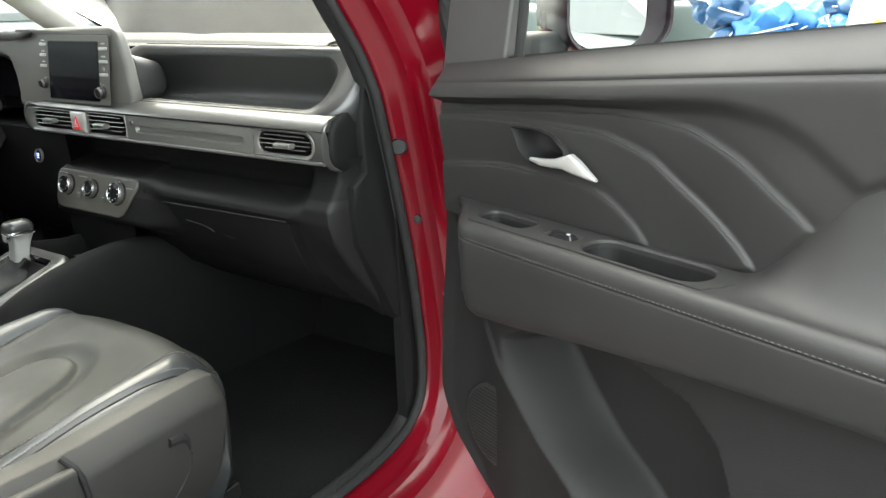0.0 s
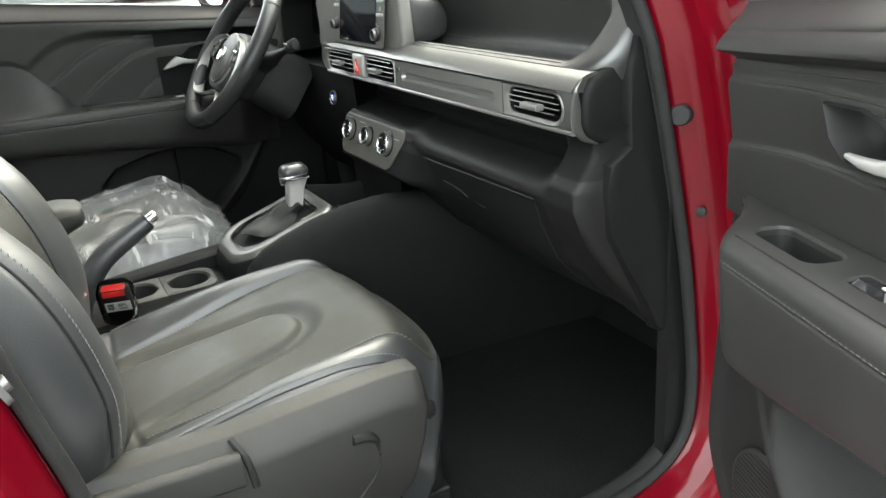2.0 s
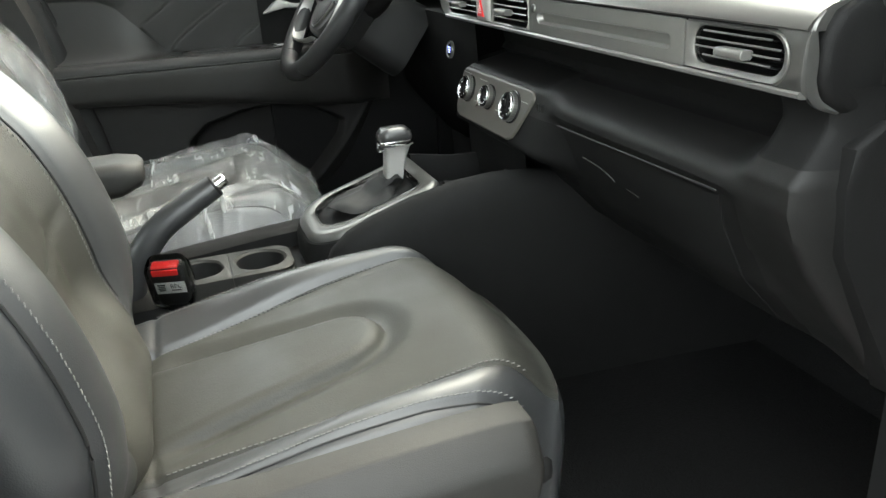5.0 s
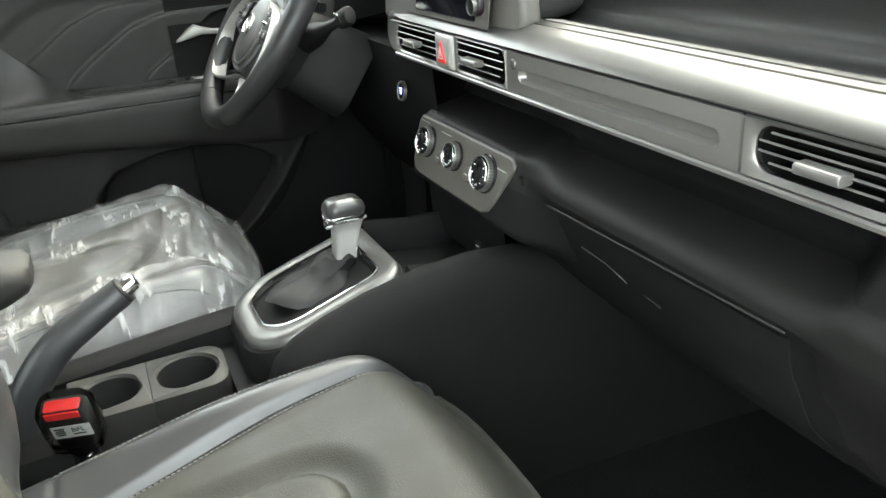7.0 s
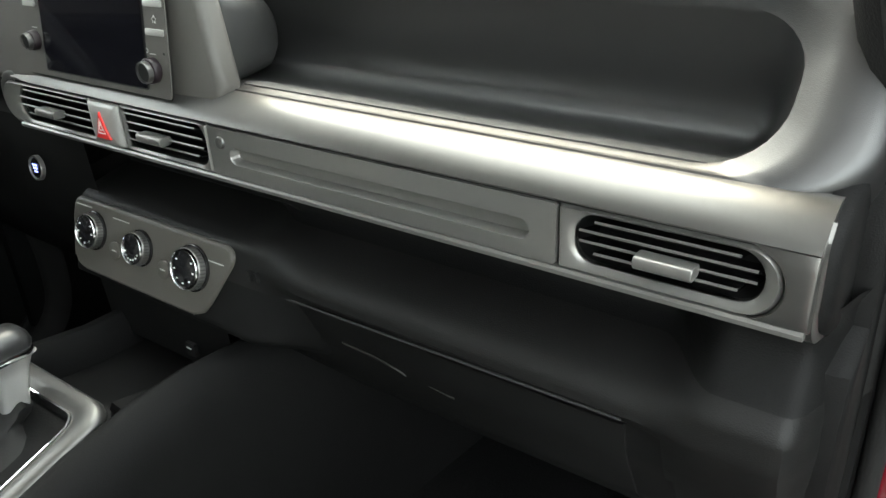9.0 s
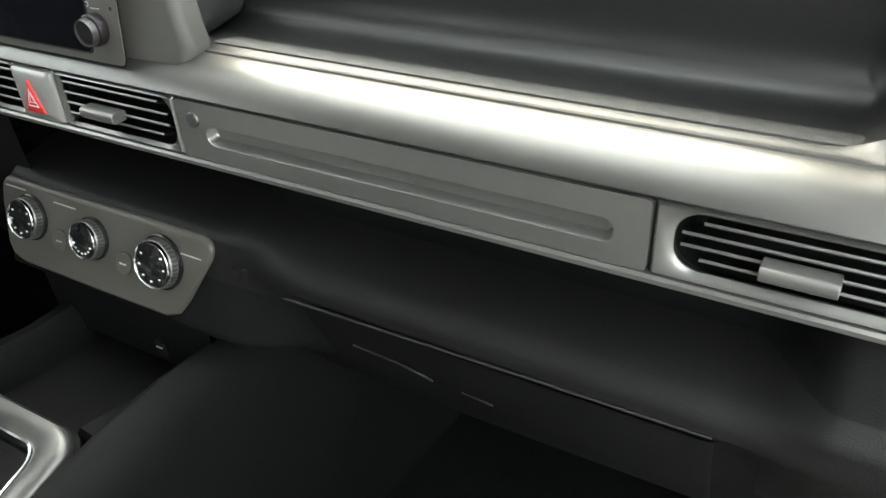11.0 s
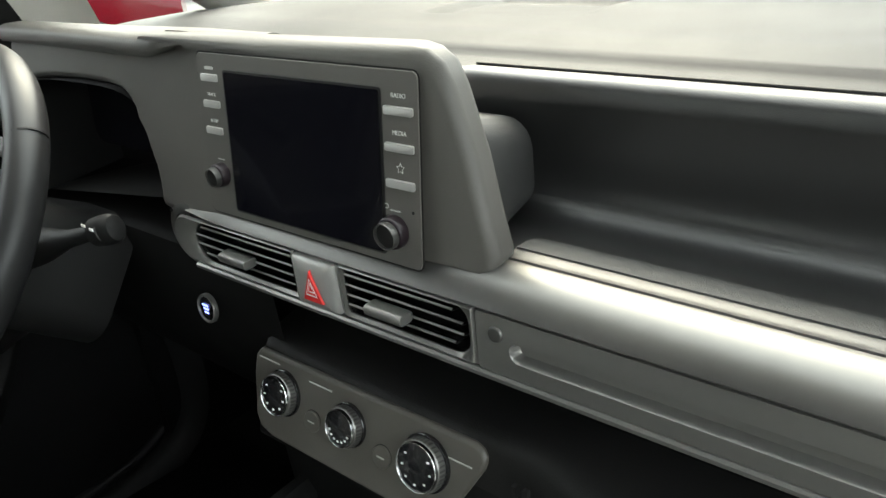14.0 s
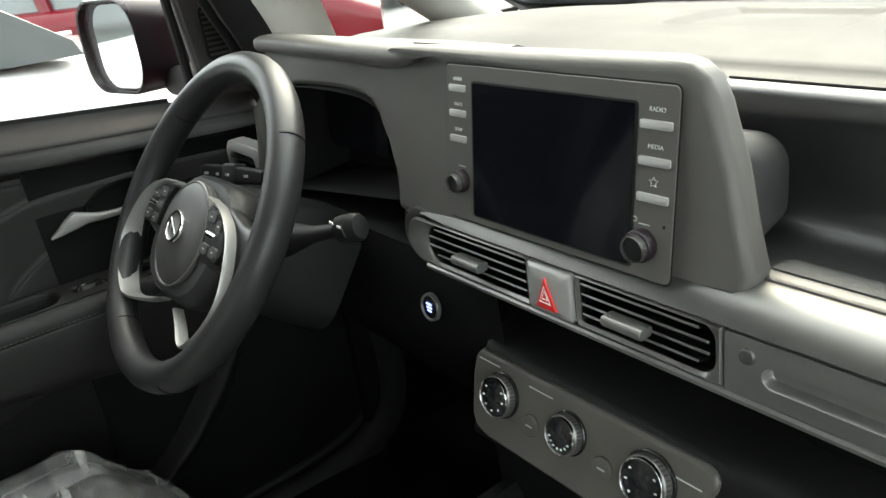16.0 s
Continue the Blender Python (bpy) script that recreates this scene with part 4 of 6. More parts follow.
fil = part("centre_fillet", loft([[(x, y, z) for x, z in o] for o, y in (
    (rrect(0.3235, 0.9355, 0.337, 0.0435, 0.002, 8), 0.03), (rrect(0.3235, 0.9355, 0.337, 0.0435, 0.003, 8), 0.0016), (rrect(0.3235, 0.9355, 0.3368, 0.0433, 0.003, 8), 0.0013), (rrect(0.3240, 0.9350, 0.302, 0.0245, 0.010, 8), 0.000),
    (rrect(0.3275, 0.9345, 0.292, 0.0150, 0.0074, 8), 0.000), (rrect(0.3275, 0.9345, 0.2905, 0.0135, 0.0066, 8), 0.0015), (rrect(0.3275, 0.9345, 0.2885, 0.0115, 0.0057, 8), 0.0070), (rrect(0.3275, 0.9340, 0.286, 0.0090, 0.0044, 8), 0.0082))], caps=(False, True)),
    SILVER_DARK, band, "silver grey panel with a long groove")
part("round_badge", disc((0.172, 0.003, 0.9445), 0.0056, 0.0052, (0, -1, 0.1), 24, 0.3), SILVER, fil, "small round badge")
part("lower_lip", loft([[(x, y, z) for y, z in ((0.012, 0.9136), (0.0002, 0.9134), (-0.0014, 0.9118), (-0.0010, 0.9088), (0.0030, 0.9072), (0.012, 0.9070))] for x in (-0.168, 0.0, 0.3, 0.645)]), SILVER_DARK, band, "bright lower edge")
# rounded left end joining rail and lower edge
cap_rings = []
for k in range(25):
    a = radians(72 + 216 * k / 24)
    ca, sa = math.cos(a), math.sin(a)
    ring = []
    for f, y in ((0.0, 0.030), (0.0, 0.014), (0.10, 0.0085), (0.30, 0.0050), (0.62, 0.0030), (0.90, 0.0030), (1.0, 0.0050), (1.0, 0.016)):
        ring.append((-0.1735 + ca * (0.0365 * (1 - f) + 0.0215 * f), y, 0.9365 + sa * ((0.0385 if sa > 0 else 0.0295) * (1 - f) + 0.0210 * f)))
    cap_rings.append(ring)
part("left_cap", loft(cap_rings), SILVER, band, "broad rounded bright end")
# left housing round the two central vents
lo, lh = -0.197, 0.1535


def outer_shape(x0, x1, z0, z1, rl, rr):
    cx = []
    for k, (sx, sz, r) in enumerate(((1, -1, rr), (1, 1, rr), (-1, 1, rl), (-1, -1, rl))):
        for i in range(8):
            a = radians(-90 + 90 * k + 90 * i / 7)
            cx.append(((x1 - r if sx > 0 else x0 + r) + r * math.cos(a), (z1 - r if sz > 0 else z0 + r) + r * math.sin(a)))
    return cx


def vent_unit(name, x0, x1, hole, radii, tab_x):
    """A vent: silver surround, dark throat, slats and a tab."""
    hx0, hx1, hz0, hz1, r_l, r_r = hole
    hol = outer_shape(hx0, hx1, hz0, hz1, r_l, r_r)
    out = outer_shape(x0, x1, 0.9135, 0.9575, radii[0], radii[1])
    v = part(name, loft([[(x, y, z) for x, z in o] for o, y in ((out, 0.03), (out, 0.004), (outer_shape(x0 + 0.002, x1 - 0.002, 0.915, 0.956, radii[0], radii[1]), 0.001),
                        (outer_shape(hx0 - 0.0035, hx1 + 0.0035, hz0 - 0.0025, hz1 + 0.0025, r_l + 0.003, r_r + 0.003), 0.0018), (hol, 0.0045), (hol, 0.010))], caps=(False, False)),
             SILVER_DARK, band, "silver grey vent surround")
    part("throat", loft([[(x, y, z) for x, z in hol] for y in (0.006, 0.045)], caps=(False, True)), BLACK, v)
    n = 4
    for k in range(n):
        z = hz1 - 0.0070 - (hz1 - hz0 - 0.0125) * k / (n - 1)
        inset = 0.004 + (0.010 if k in (0, n - 1) else 0.0)
        xa, xb = hx0 + min(inset, r_l), hx1 - min(inset, r_r)
        s = part("slat", rot(Matrix.Translation((0, 0.012, z)) @ Euler((-0.25, 0, 0)).to_matrix().to_4x4(), loft([[(x, y, zz) for y, zz in ((-0.0095, 0.0004), (-0.0085, 0.0010), (0.012, 0.0008), (0.012, -0.0008), (-0.0085, -0.0010), (-0.0095, -0.0004))] for x in (xa, xb)])),
                 GLOSS, v, "gloss black slat", smooth=False)
        part("slat_edge", rot(Matrix.Translation((0, 0.012, z)) @ Euler((-0.25, 0, 0)).to_matrix().to_4x4(), tube([(xa, -0.0088, 0.0005), (xb, -0.0088, 0.0005)], 0.0010, 8)), SILVER_DARK, s)
    part("tab", loft([[(x, y, z) for y, z in rrect(-0.002, hz0 + 0.45 * (hz1 - hz0), 0.014, 0.0085, 0.003, 4)] for x in (tab_x - 0.018, tab_x - 0.0165, tab_x + 0.0165, tab_x + 0.018)]), SILVER_DARK, v, "silver vent tab", bevel=0.001)
    return v


vent_unit("vent_left", lo, -0.0245, (-0.166, -0.0275, 0.9165, 0.9545, 0.0185, 0.003), (0.021, 0.001), -0.098)
vent_unit("vent_middle", 0.0255, lh, (0.0285, 0.1465, 0.9165, 0.9545, 0.003, 0.012), (0.001, 0.001), 0.078)
vent_unit("vent_right", 0.4935, 0.630, (0.504, 0.6205, 0.9195, 0.9535, 0.014, 0.016), (0.001, 0.019), 0.566)
haz = part("hazard_switch", loft([[(x, y, z) for x, z in rrect(0.0005, 0.9355, w, h, 0.003)] for w, h, y in ((0.048, 0.043, 0.02), (0.048, 0.043, 0.001), (0.046, 0.041, -0.0012), (0.040, 0.034, -0.003), (0.026, 0.020, -0.0042))]), SILVER_PAINT, band, "silver hazard light switch")
tri = lambda s, y: [(0.0005 + s * a, y, 0.9345 + s * b) for a, b in ((-0.0115, -0.0125), (0.0115, -0.0125), (0.0, 0.0150))]
part("triangle", loft([tri(1, -0.002), tri(1, -0.0062)]), REDPLASTIC, haz, "red warning triangle", smooth=False, bevel=0.0012)
for s0, s1 in ((0.56, 0.48), (0.30, 0.23)):
    part("triangle_line", loft([tri(s0, -0.0061), tri(s0, -0.0065), tri(s1, -0.0065), tri(s1, -0.0061)], caps=(False, False)), WHITEMARK, haz, smooth=False)
# bright end piece round the right vent
sweep = spline([(0.6470, 0.0135, 0.9755), (0.6470, 0.0040, 0.9640), (0.6472, 0.0016, 0.9490), (0.6472, 0.0028, 0.9350), (0.6474, 0.0028, 0.9190), (0.6480, 0.0095, 0.9050), (0.6485, 0.0255, 0.8955), (0.6490, 0.0640, 0.8850)], 5)
ribbon = []
for i, p in enumerate(sweep):
    t = i / (len(sweep) - 1)
    d = (sweep[min(i + 1, len(sweep) - 1)] - sweep[max(i - 1, 0)]).normalized()
    inward = Vector((0, -d.z, d.y)) * (0.0015 + 0.0085 * smooth(0.0, 0.35, t) * (1 - 0.8 * smooth(0.6, 1.0, t)))
    ribbon.append([p + Vector((-0.004, 0, 0)), p + Vector((0.0004, 0, 0)), p + inward * 0.5 + Vector((0.0020, 0, 0)), p + inward + Vector((0.0012, 0, 0)), p + inward + Vector((-0.004, 0, 0))])
part("end_sweep", loft(ribbon), SILVER, band, "bright sweeping end strip")
EPY = [(0.9085, 0.008), (0.912, 0.0025), (0.916, 0.0), (0.925, -0.0015), (0.940, -0.001), (0.950, -0.0002), (0.956, 0.0010), (0.9605, 0.0022)]
rows = []
for z in np.linspace(0.9085, 0.9605, 34):
    dz = min(abs(z - 0.9355), 0.0224)
    xl = 0.6085 + math.sqrt(0.0225 ** 2 - dz * dz)
    y = interp(EPY, z)
    rows.append([(xl, y + 0.014, z), (xl + 0.0002, y + 0.003, z), (xl + 0.0015, y + 0.0005, z)] + [(xl + 0.0015 + (0.6440 - xl - 0.0015) * k, y, z) for k in (0.25, 0.5, 0.75, 1.0)] + [(0.6462, y + 0.0006, z), (0.6472, y + 0.0025, z), (0.6475, y + 0.0045, z)])
part("end_plate", loft(rows, closed=False), SILVER, band, "bright silver end plate")

# ---- screen and cluster housing ----
LEAN, LZ = 0.13, 0.98
hub = thing("display_housing", "grey brown plastic housing of screen and instrument cluster", "display housing")
arch = spline([(-0.2125, 0, 0.957), (-0.2125, 0, 0.985), (-0.225, 0, 1.022), (-0.262, 0, 1.048), (-0.315, 0, 1.057), (-0.43, 0, 1.055), (-0.495, 0, 1.045), (-0.518, 0, 1.02), (-0.522, 0, 0.915)], 3)
outline = [(p.x, p.z) for p in arch] + [(-0.547, 0.915), (-0.546, 1.075), (-0.542, 1.090), (-0.530, 1.0955), (-0.45, 1.099), (-0.40, 1.101), (-0.35, 1.103), (-0.30, 1.105), (-0.25, 1.107), (-0.20, 1.110), (-0.05, 1.114), (0.10, 1.116)] + \
    [(0.113, 1.1135), (0.125, 1.105), (0.132, 1.09), (0.145, 1.05), (0.155, 1.01), (0.1625, 0.986), (0.1615, 0.975), (0.155, 0.969), (0.148, 0.9665), (-0.10, 0.961), (-0.19, 0.9565)]
part("front_plate", loft([[(x, y + LEAN * (z - LZ) + 0.012 * smooth(0.11, 0.168, x) + 0.028 * smooth(1.0, 1.10, z) * smooth(-0.17, -0.30, x), z) for x, z in outline] for y in (0.006, 0.032)]), BEZEL, hub, "grey brown front plate", bevel=0.009)
brow = []
for x in [-0.5475, -0.546, -0.542, -0.536] + list(np.linspace(-0.525, -0.10, 30)):
    zt = 1.1045 + 0.0045 * smooth(-0.5, 0.0, x)
    yl = 0.036 - 0.013 * smooth(-0.5, -0.18, x)
    k = 0.93 + 0.07 * smooth(-0.5475, -0.541, x)
    th = 0.003 + 0.013 * smooth(-0.15, -0.21, x)
    sec = [(yl + 0.012, zt + 0.002), (yl + 0.003, zt), (yl + 0.0003, zt - 0.2 * th), (yl, zt - 0.7 * th), (yl + 0.003, zt - th), (yl + 0.012, zt - th + 0.001), (0.115, zt - 0.034), (0.115, zt - 0.016), (0.07, zt + 0.001)]
    sink = 0.010 * smooth(-0.19, -0.10, x)
    brow.append([(x, 0.06 + (y - 0.06) * k + sink, zt - 0.01 + (z - zt + 0.01) * k - 0.4 * sink) for y, z in sec])
part("brow", loft(brow), BEZEL, hub, "cowl over the instruments")
part("pod", loft([[(x, y, z) for x, z in rrect(cx, cz, w, h, 0.022)] for cx, cz, w, h, y in ((-0.035, 1.030, 0.33, 0.11, 0.045), (-0.03, 1.018, 0.335, 0.092, 0.055), (-0.04, 1.012, 0.335, 0.070, 0.115), (-0.045, 1.010, 0.32, 0.056, 0.132))]), DASH, hub, "black back of the screen")
part("cluster_cavity", loft([[(x, y, z) for x, z in [(p.x, p.z) for p in arch]] for y in (0.028, 0.10, 0.13)], caps=(False, True)), BLACK, hub, "dark instrument cavity")
part("cluster_glass", loft([[(x, 0.105 + 0.1 * (z - 1.0) + k, z) for x, z in rrect(-0.370, 1.0, 0.29, 0.09, 0.02)] for k in (0, 0.003)]), SCREEN, hub, "dark instrument glass")
part("cluster_side", loft([[(-0.5455, y, z) for y, z in ((0.03, 0.91), (0.06, 1.085), (0.16, 1.07), (0.16, 0.91))], [(-0.535, y, z) for y, z in ((0.03, 0.91), (0.06, 1.085), (0.16, 1.07), (0.16, 0.91))]]), BEZEL, hub, smooth=False)

unit = thing("infotainment_unit", "dark touchscreen in a grey panel with silver keys and two knobs", "car radio")
fy = lambda z, d=0.0: 0.0055 + LEAN * (z - LZ) - d
def on_face(o, d0, d1):
    return loft([[(x, fy(z, d), z) for x, z in o] for d in (d0, d1)])
pan = rrect(-0.006, 1.037, 0.236, 0.129, 0.005)
part("panel_gap", loft([[(x, fy(z, 0.0004), z) for x, z in rrect(-0.006, 1.037, 0.238, 0.131, 0.006)], [(x, fy(z, 0.0006), z) for x, z in rrect(-0.006, 1.037, 0.2385, 0.1315, 0.006)]]), BLACK, unit, smooth=False)
part("face", on_face(pan, 0.0, 0.0016), BEZEL, unit, "grey brown control panel", bevel=0.0006)
scr = rrect(-0.0045, 1.034, 0.166, 0.109, 0.002)
part("screen_edge", on_face(rrect(-0.0045, 1.034, 0.170, 0.112, 0.003), 0.001, 0.0022), BLACK, unit, smooth=False)
part("screen", on_face(scr, 0.001, 0.0028), SCREEN, unit, "black glossy touchscreen", smooth=False)
SLIMKEYS = [(0.0955, 1.0765, 0.0255), (0.0955, 1.0530, 0.0255), (0.0955, 1.0290, 0.0255), (-0.1075, 1.0830, 0.0215), (-0.1075, 1.0625, 0.0215), (-0.1075, 1.0415, 0.0215)]
for x, z, w in SLIMKEYS:
    part("key", loft([[(a, fy(b, d), b) for a, b in rrect(x, z, w * s, 0.0056 * s, 0.0012, 3)] for d, s in ((0.001, 1.0), (0.0028, 1.0), (0.0036, 0.92))]), SILVER_PAINT, unit, "slim silver key")
face_up = Euler((radians(90), 0, 0)).to_matrix().to_4x4()
def label_at(name, text, x, z, size, mat, parent, d=0.0018):
    writing(name, text, Matrix.Translation((x, fy(z, d), z)) @ Matrix.Rotation(-math.atan(LEAN), 4, "X") @ face_up, size, mat, parent)
label_at("print_radio", "RADIO", 0.0955, 1.0858, 0.0042, GREYMARK, unit)
label_at("print_media", "MEDIA", 0.0955, 1.0622, 0.0042, GREYMARK, unit)
label_at("print_track", "TRACK", -0.1075, 1.0698, 0.0036, GREYMARK, unit)
label_at("print_setup", "SETUP", -0.1075, 1.0490, 0.0036, GREYMARK, unit)
part("print_seek", on_face(rrect(-0.1075, 1.0903, 0.011, 0.0024, 0.0008), 0.0016, 0.0019), GREYMARK, unit, smooth=False)
star = [(0.0955 + (0.0036 if k % 2 == 0 else 0.0018) * math.sin(math.pi * k / 5), 1.0395 + (0.0036 if k % 2 == 0 else 0.0018) * math.cos(math.pi * k / 5)) for k in range(10)]
part("print_star", tube([(x, fy(z, 0.0018), z) for x, z in star], 0.00035, 5, closed=True), GREYMARK, unit)
part("print_power", ring_disc((0.0815, fy(1.0125, 0.0016), 1.0125), 0.0014, 0.002, 0.0004), GREYMARK, unit)
part("reset_hole", disc((0.1055, fy(1.0115, 0.0012), 1.0115), 0.0012, 0.0008), BLACK, unit)
for x, z, r in ((0.0895, 0.9965, 0.0115), (-0.1035, 1.0065, 0.0098)):
    c = Vector((x, fy(z, 0.001), z))
    k = part("volume_knob", disc(c, r, 0.008), HOUSING, unit, "black knob")
    part("knob_ring", ring_disc(c + Vector((0, -0.007, 0)), r * 0.74, r * 0.84, 0.006), SILVER, k, "thin silver ring")
    part("knob_cap", disc(c + Vector((0, -0.007, 0)), r * 0.75, 0.0045), BLACK, k)
    part("index_line", on_face(rrect(x, z + r + 0.0022, 0.009, 0.0008, 0.0003), 0.0016, 0.0019), GREYMARK, unit, smooth=False)

# ---- climate control panel ----
clim = thing("climate_panel", "grey climate control panel with three chrome-ringed dials", "control panel")
cy = lambda z, d=0.0: 0.008 + 0.34 * (z - 0.80) - d
cn = Vector((0, -1, 0.30)).normalized()
po = [(0.1445, 0.820), (0.1425, 0.812), (0.118, 0.770), (0.109, 0.759), (0.094, 0.7535), (-0.095, 0.7535), (-0.112, 0.758), (-0.120, 0.768), (-0.127, 0.806), (-0.127, 0.822), (-0.121, 0.829), (0.132, 0.830), (0.141, 0.827)]
part("plate", loft([[(x, cy(z, d), z) for x, z in po] for d in (-0.03, 0.004)]), PANEL, clim, "grey plastic plate", bevel=0.006)
part("underside", loft([[(x, cy(0.752) + dy, 0.754 + dz) for x in (-0.11, 0.10)] for dy, dz in ((0.0, 0.0), (0.05, -0.012), (0.10, -0.02))], closed=False), DASH_LOW, clim)
for x, r in ((-0.081, 0.0195), (0.004, 0.0175), (0.090, 0.0215)):
    c = Vector((x, cy(0.80, 0.004), 0.80))
    d = part("dial", disc(c, r, 0.011, cn, 40, 0.08), SILVER_DARK, clim, "knurled silver dial")
    part("dial_base", ring_disc(c, r * 0.98, r * 1.12, 0.003, cn), GLOSS, d)
    part("dial_ring", ring_disc(c + cn * 0.0085, r * 0.88, r * 0.96, 0.005, cn), CHROME, d, "chrome ring")
    part("dial_face", disc(c + cn * 0.008, r * 0.89, 0.0045, cn, 32, 0.05), GLOSS, d, "black dial face")
    xa = Vector((1, 0, 0))
    ya = cn.cross(xa)
    for k in range(36):
        a = 2 * math.pi * k / 36
        dirn = xa * math.cos(a) + ya * math.sin(a)
        tang = cn.cross(dirn)
        mm = Matrix((dirn, tang, cn)).transposed().to_4x4()
        mm.translation = c + dirn * r * 0.99 + cn * 0.0055
        part("rib", rot(mm, box((0, 0, 0), (0.0016, 0.0016, 0.008))), SILVER, d, smooth=False)
    for k in range(7):
        a = radians(215 - 42 * k) if r > 0.018 else radians(160 - 23 * k)
        mk = c + cn * 0.0127 + (xa * math.cos(a) + ya * math.sin(a) * -1) * r * 0.66
        mm = Matrix((xa, ya, cn)).transposed().to_4x4()
        mm.translation = mk
        part("mark", rot(mm, box((0, 0, 0), (0.0022, 0.0014, 0.0004))), WHITEMARK, d, smooth=False)
for x in (-0.041, 0.044):
    c = Vector((x, cy(0.79, 0.0042), 0.787))
    b = part("push_button", disc(c, 0.0098, 0.003, cn, 28, 0.1), PANEL, clim, "round grey push button")
    part("button_gap", ring_disc(c, 0.0098, 0.0106, 0.0008, cn), BLACK, b)
    mm = Matrix((Vector((1, 0, 0)), cn.cross(Vector((1, 0, 0))), cn)).transposed().to_4x4()
    mm.translation = c + cn * 0.0032
    part("mark", rot(mm, box((0, 0, 0), (0.008, 0.0014, 0.0003))), GREYMARK, b, smooth=False)
for x, z in ((-0.105, 0.8225), (-0.035, 0.820), (0.118, 0.812)):
    part("index_line", loft([[(a, cy(b, d), b) for a, b in rrect(x, z, 0.03, 0.0009, 0.0004)] for d in (0.004, 0.0045)]), GREYMARK, clim, smooth=False)

# ---- steering wheel ----
wheel = thing("steering_wheel", "black leather steering wheel with silver spokes", "steering wheel")
WC, WT, WR = Vector((-0.412, -0.131, 0.950)), 0.625, 0.188
MW = Matrix.Translation(WC) @ Matrix.Rotation(-WT, 4, "X")
wput = lambda bm: rot(MW, bm)
circle = [(WR * 0.925 * math.cos(a), 0, WR * 0.925 * math.sin(a)) for a in [2 * math.pi * k / 72 for k in range(72)]]
part("rim", wput(tube(circle, lambda t: 0.0172, 14, 1.1, up=(0, 1, 0), closed=True)), WHEELSKIN, wheel, "black leather rim")
for a in (38, 142, 242, 298):
    c = Vector((WR * 0.925 * math.cos(radians(a)), 0, WR * 0.925 * math.sin(radians(a))))
    t = Vector((-math.sin(radians(a)), 0, math.cos(radians(a))))
    part("seam", wput(ring_disc(c - t * 0.001, 0.0168, 0.0182, 0.002, t, 20)), BLACK, wheel)
HX, HZ = -0.008, -0.021
hubr = []
for sc, y in ((0.9, 0.07), (1.0, 0.03), (1.0, 0.014), (0.97, 0.004), (0.90, -0.002)):
    hubr.append([(HX + x * sc, y + 0.010 * smooth(0.0, 0.06, z - HZ), z * sc) for x, z in outer_shape(-0.088, 0.088, -0.094, 0.048, 0.055, 0.060)])
part("hub", wput(loft(hubr)), WHEELSKIN, wheel, "black airbag hub")
part("airbag_cover", wput(loft([[(HX + r * math.cos(a), y, HZ + r * math.sin(a)) for a in [2 * math.pi * k / 56 for k in range(56)]]
                                for r, y in ((0.059, 0.006), (0.0585, -0.004), (0.0565, -0.0065), (0.045, -0.0095), (0.025, -0.0125), (0.004, -0.0135))])), DOORPAD, wheel, "round grey airbag cover")
part("cover_ring", wput(ring_disc((HX, 0.0, HZ), 0.0578, 0.0600, 0.0068)), SILVER_DARK, wheel, "thin silver ring")
em = part("emblem", wput(rot(Matrix.Diagonal((1, 1, 0.9, 1)), disc((HX, -0.0125, HZ + 0.003), 0.0195, 0.0025, (0, -1, 0), 32))), SILVER_DARK, wheel, "oval chrome badge")
part("badge_ring", wput(rot(Matrix.Diagonal((1, 1, 0.9, 1)), ring_disc((HX, -0.013, HZ + 0.003), 0.0165, 0.0205, 0.004))), CHROME, em)
part("badge_bar", wput(rot(Matrix.Translation((HX, -0.0165, HZ + 0.004)) @ Matrix.Rotation(0.5, 4, "Y"), box((0, 0, 0), (0.028, 0.003, 0.005)))), CHROME, em, smooth=False, bevel=0.001)
TRIM_OUT = spline([(0.048, -0.012, 0.030), (0.088, -0.014, 0.024), (0.122, -0.015, 0.006), (0.142, -0.015, -0.025), (0.149, -0.014, -0.060), (0.132, -0.012, -0.094), (0.106, -0.010, -0.117), (0.085, -0.006, -0.121), (0.050, 0.002, -0.112), (0.020, 0.006, -0.100)], 4)
TRIM_IN = spline([(0.048, -0.010, 0.0265), (0.086, -0.012, 0.020), (0.1175, -0.012, 0.003), (0.137, -0.004, -0.027), (0.142, 0.014, -0.058), (0.126, 0.018, -0.088), (0.101, 0.016, -0.108), (0.082, 0.014, -0.111), (0.050, 0.014, -0.104), (0.020, 0.014, -0.096)], 4)
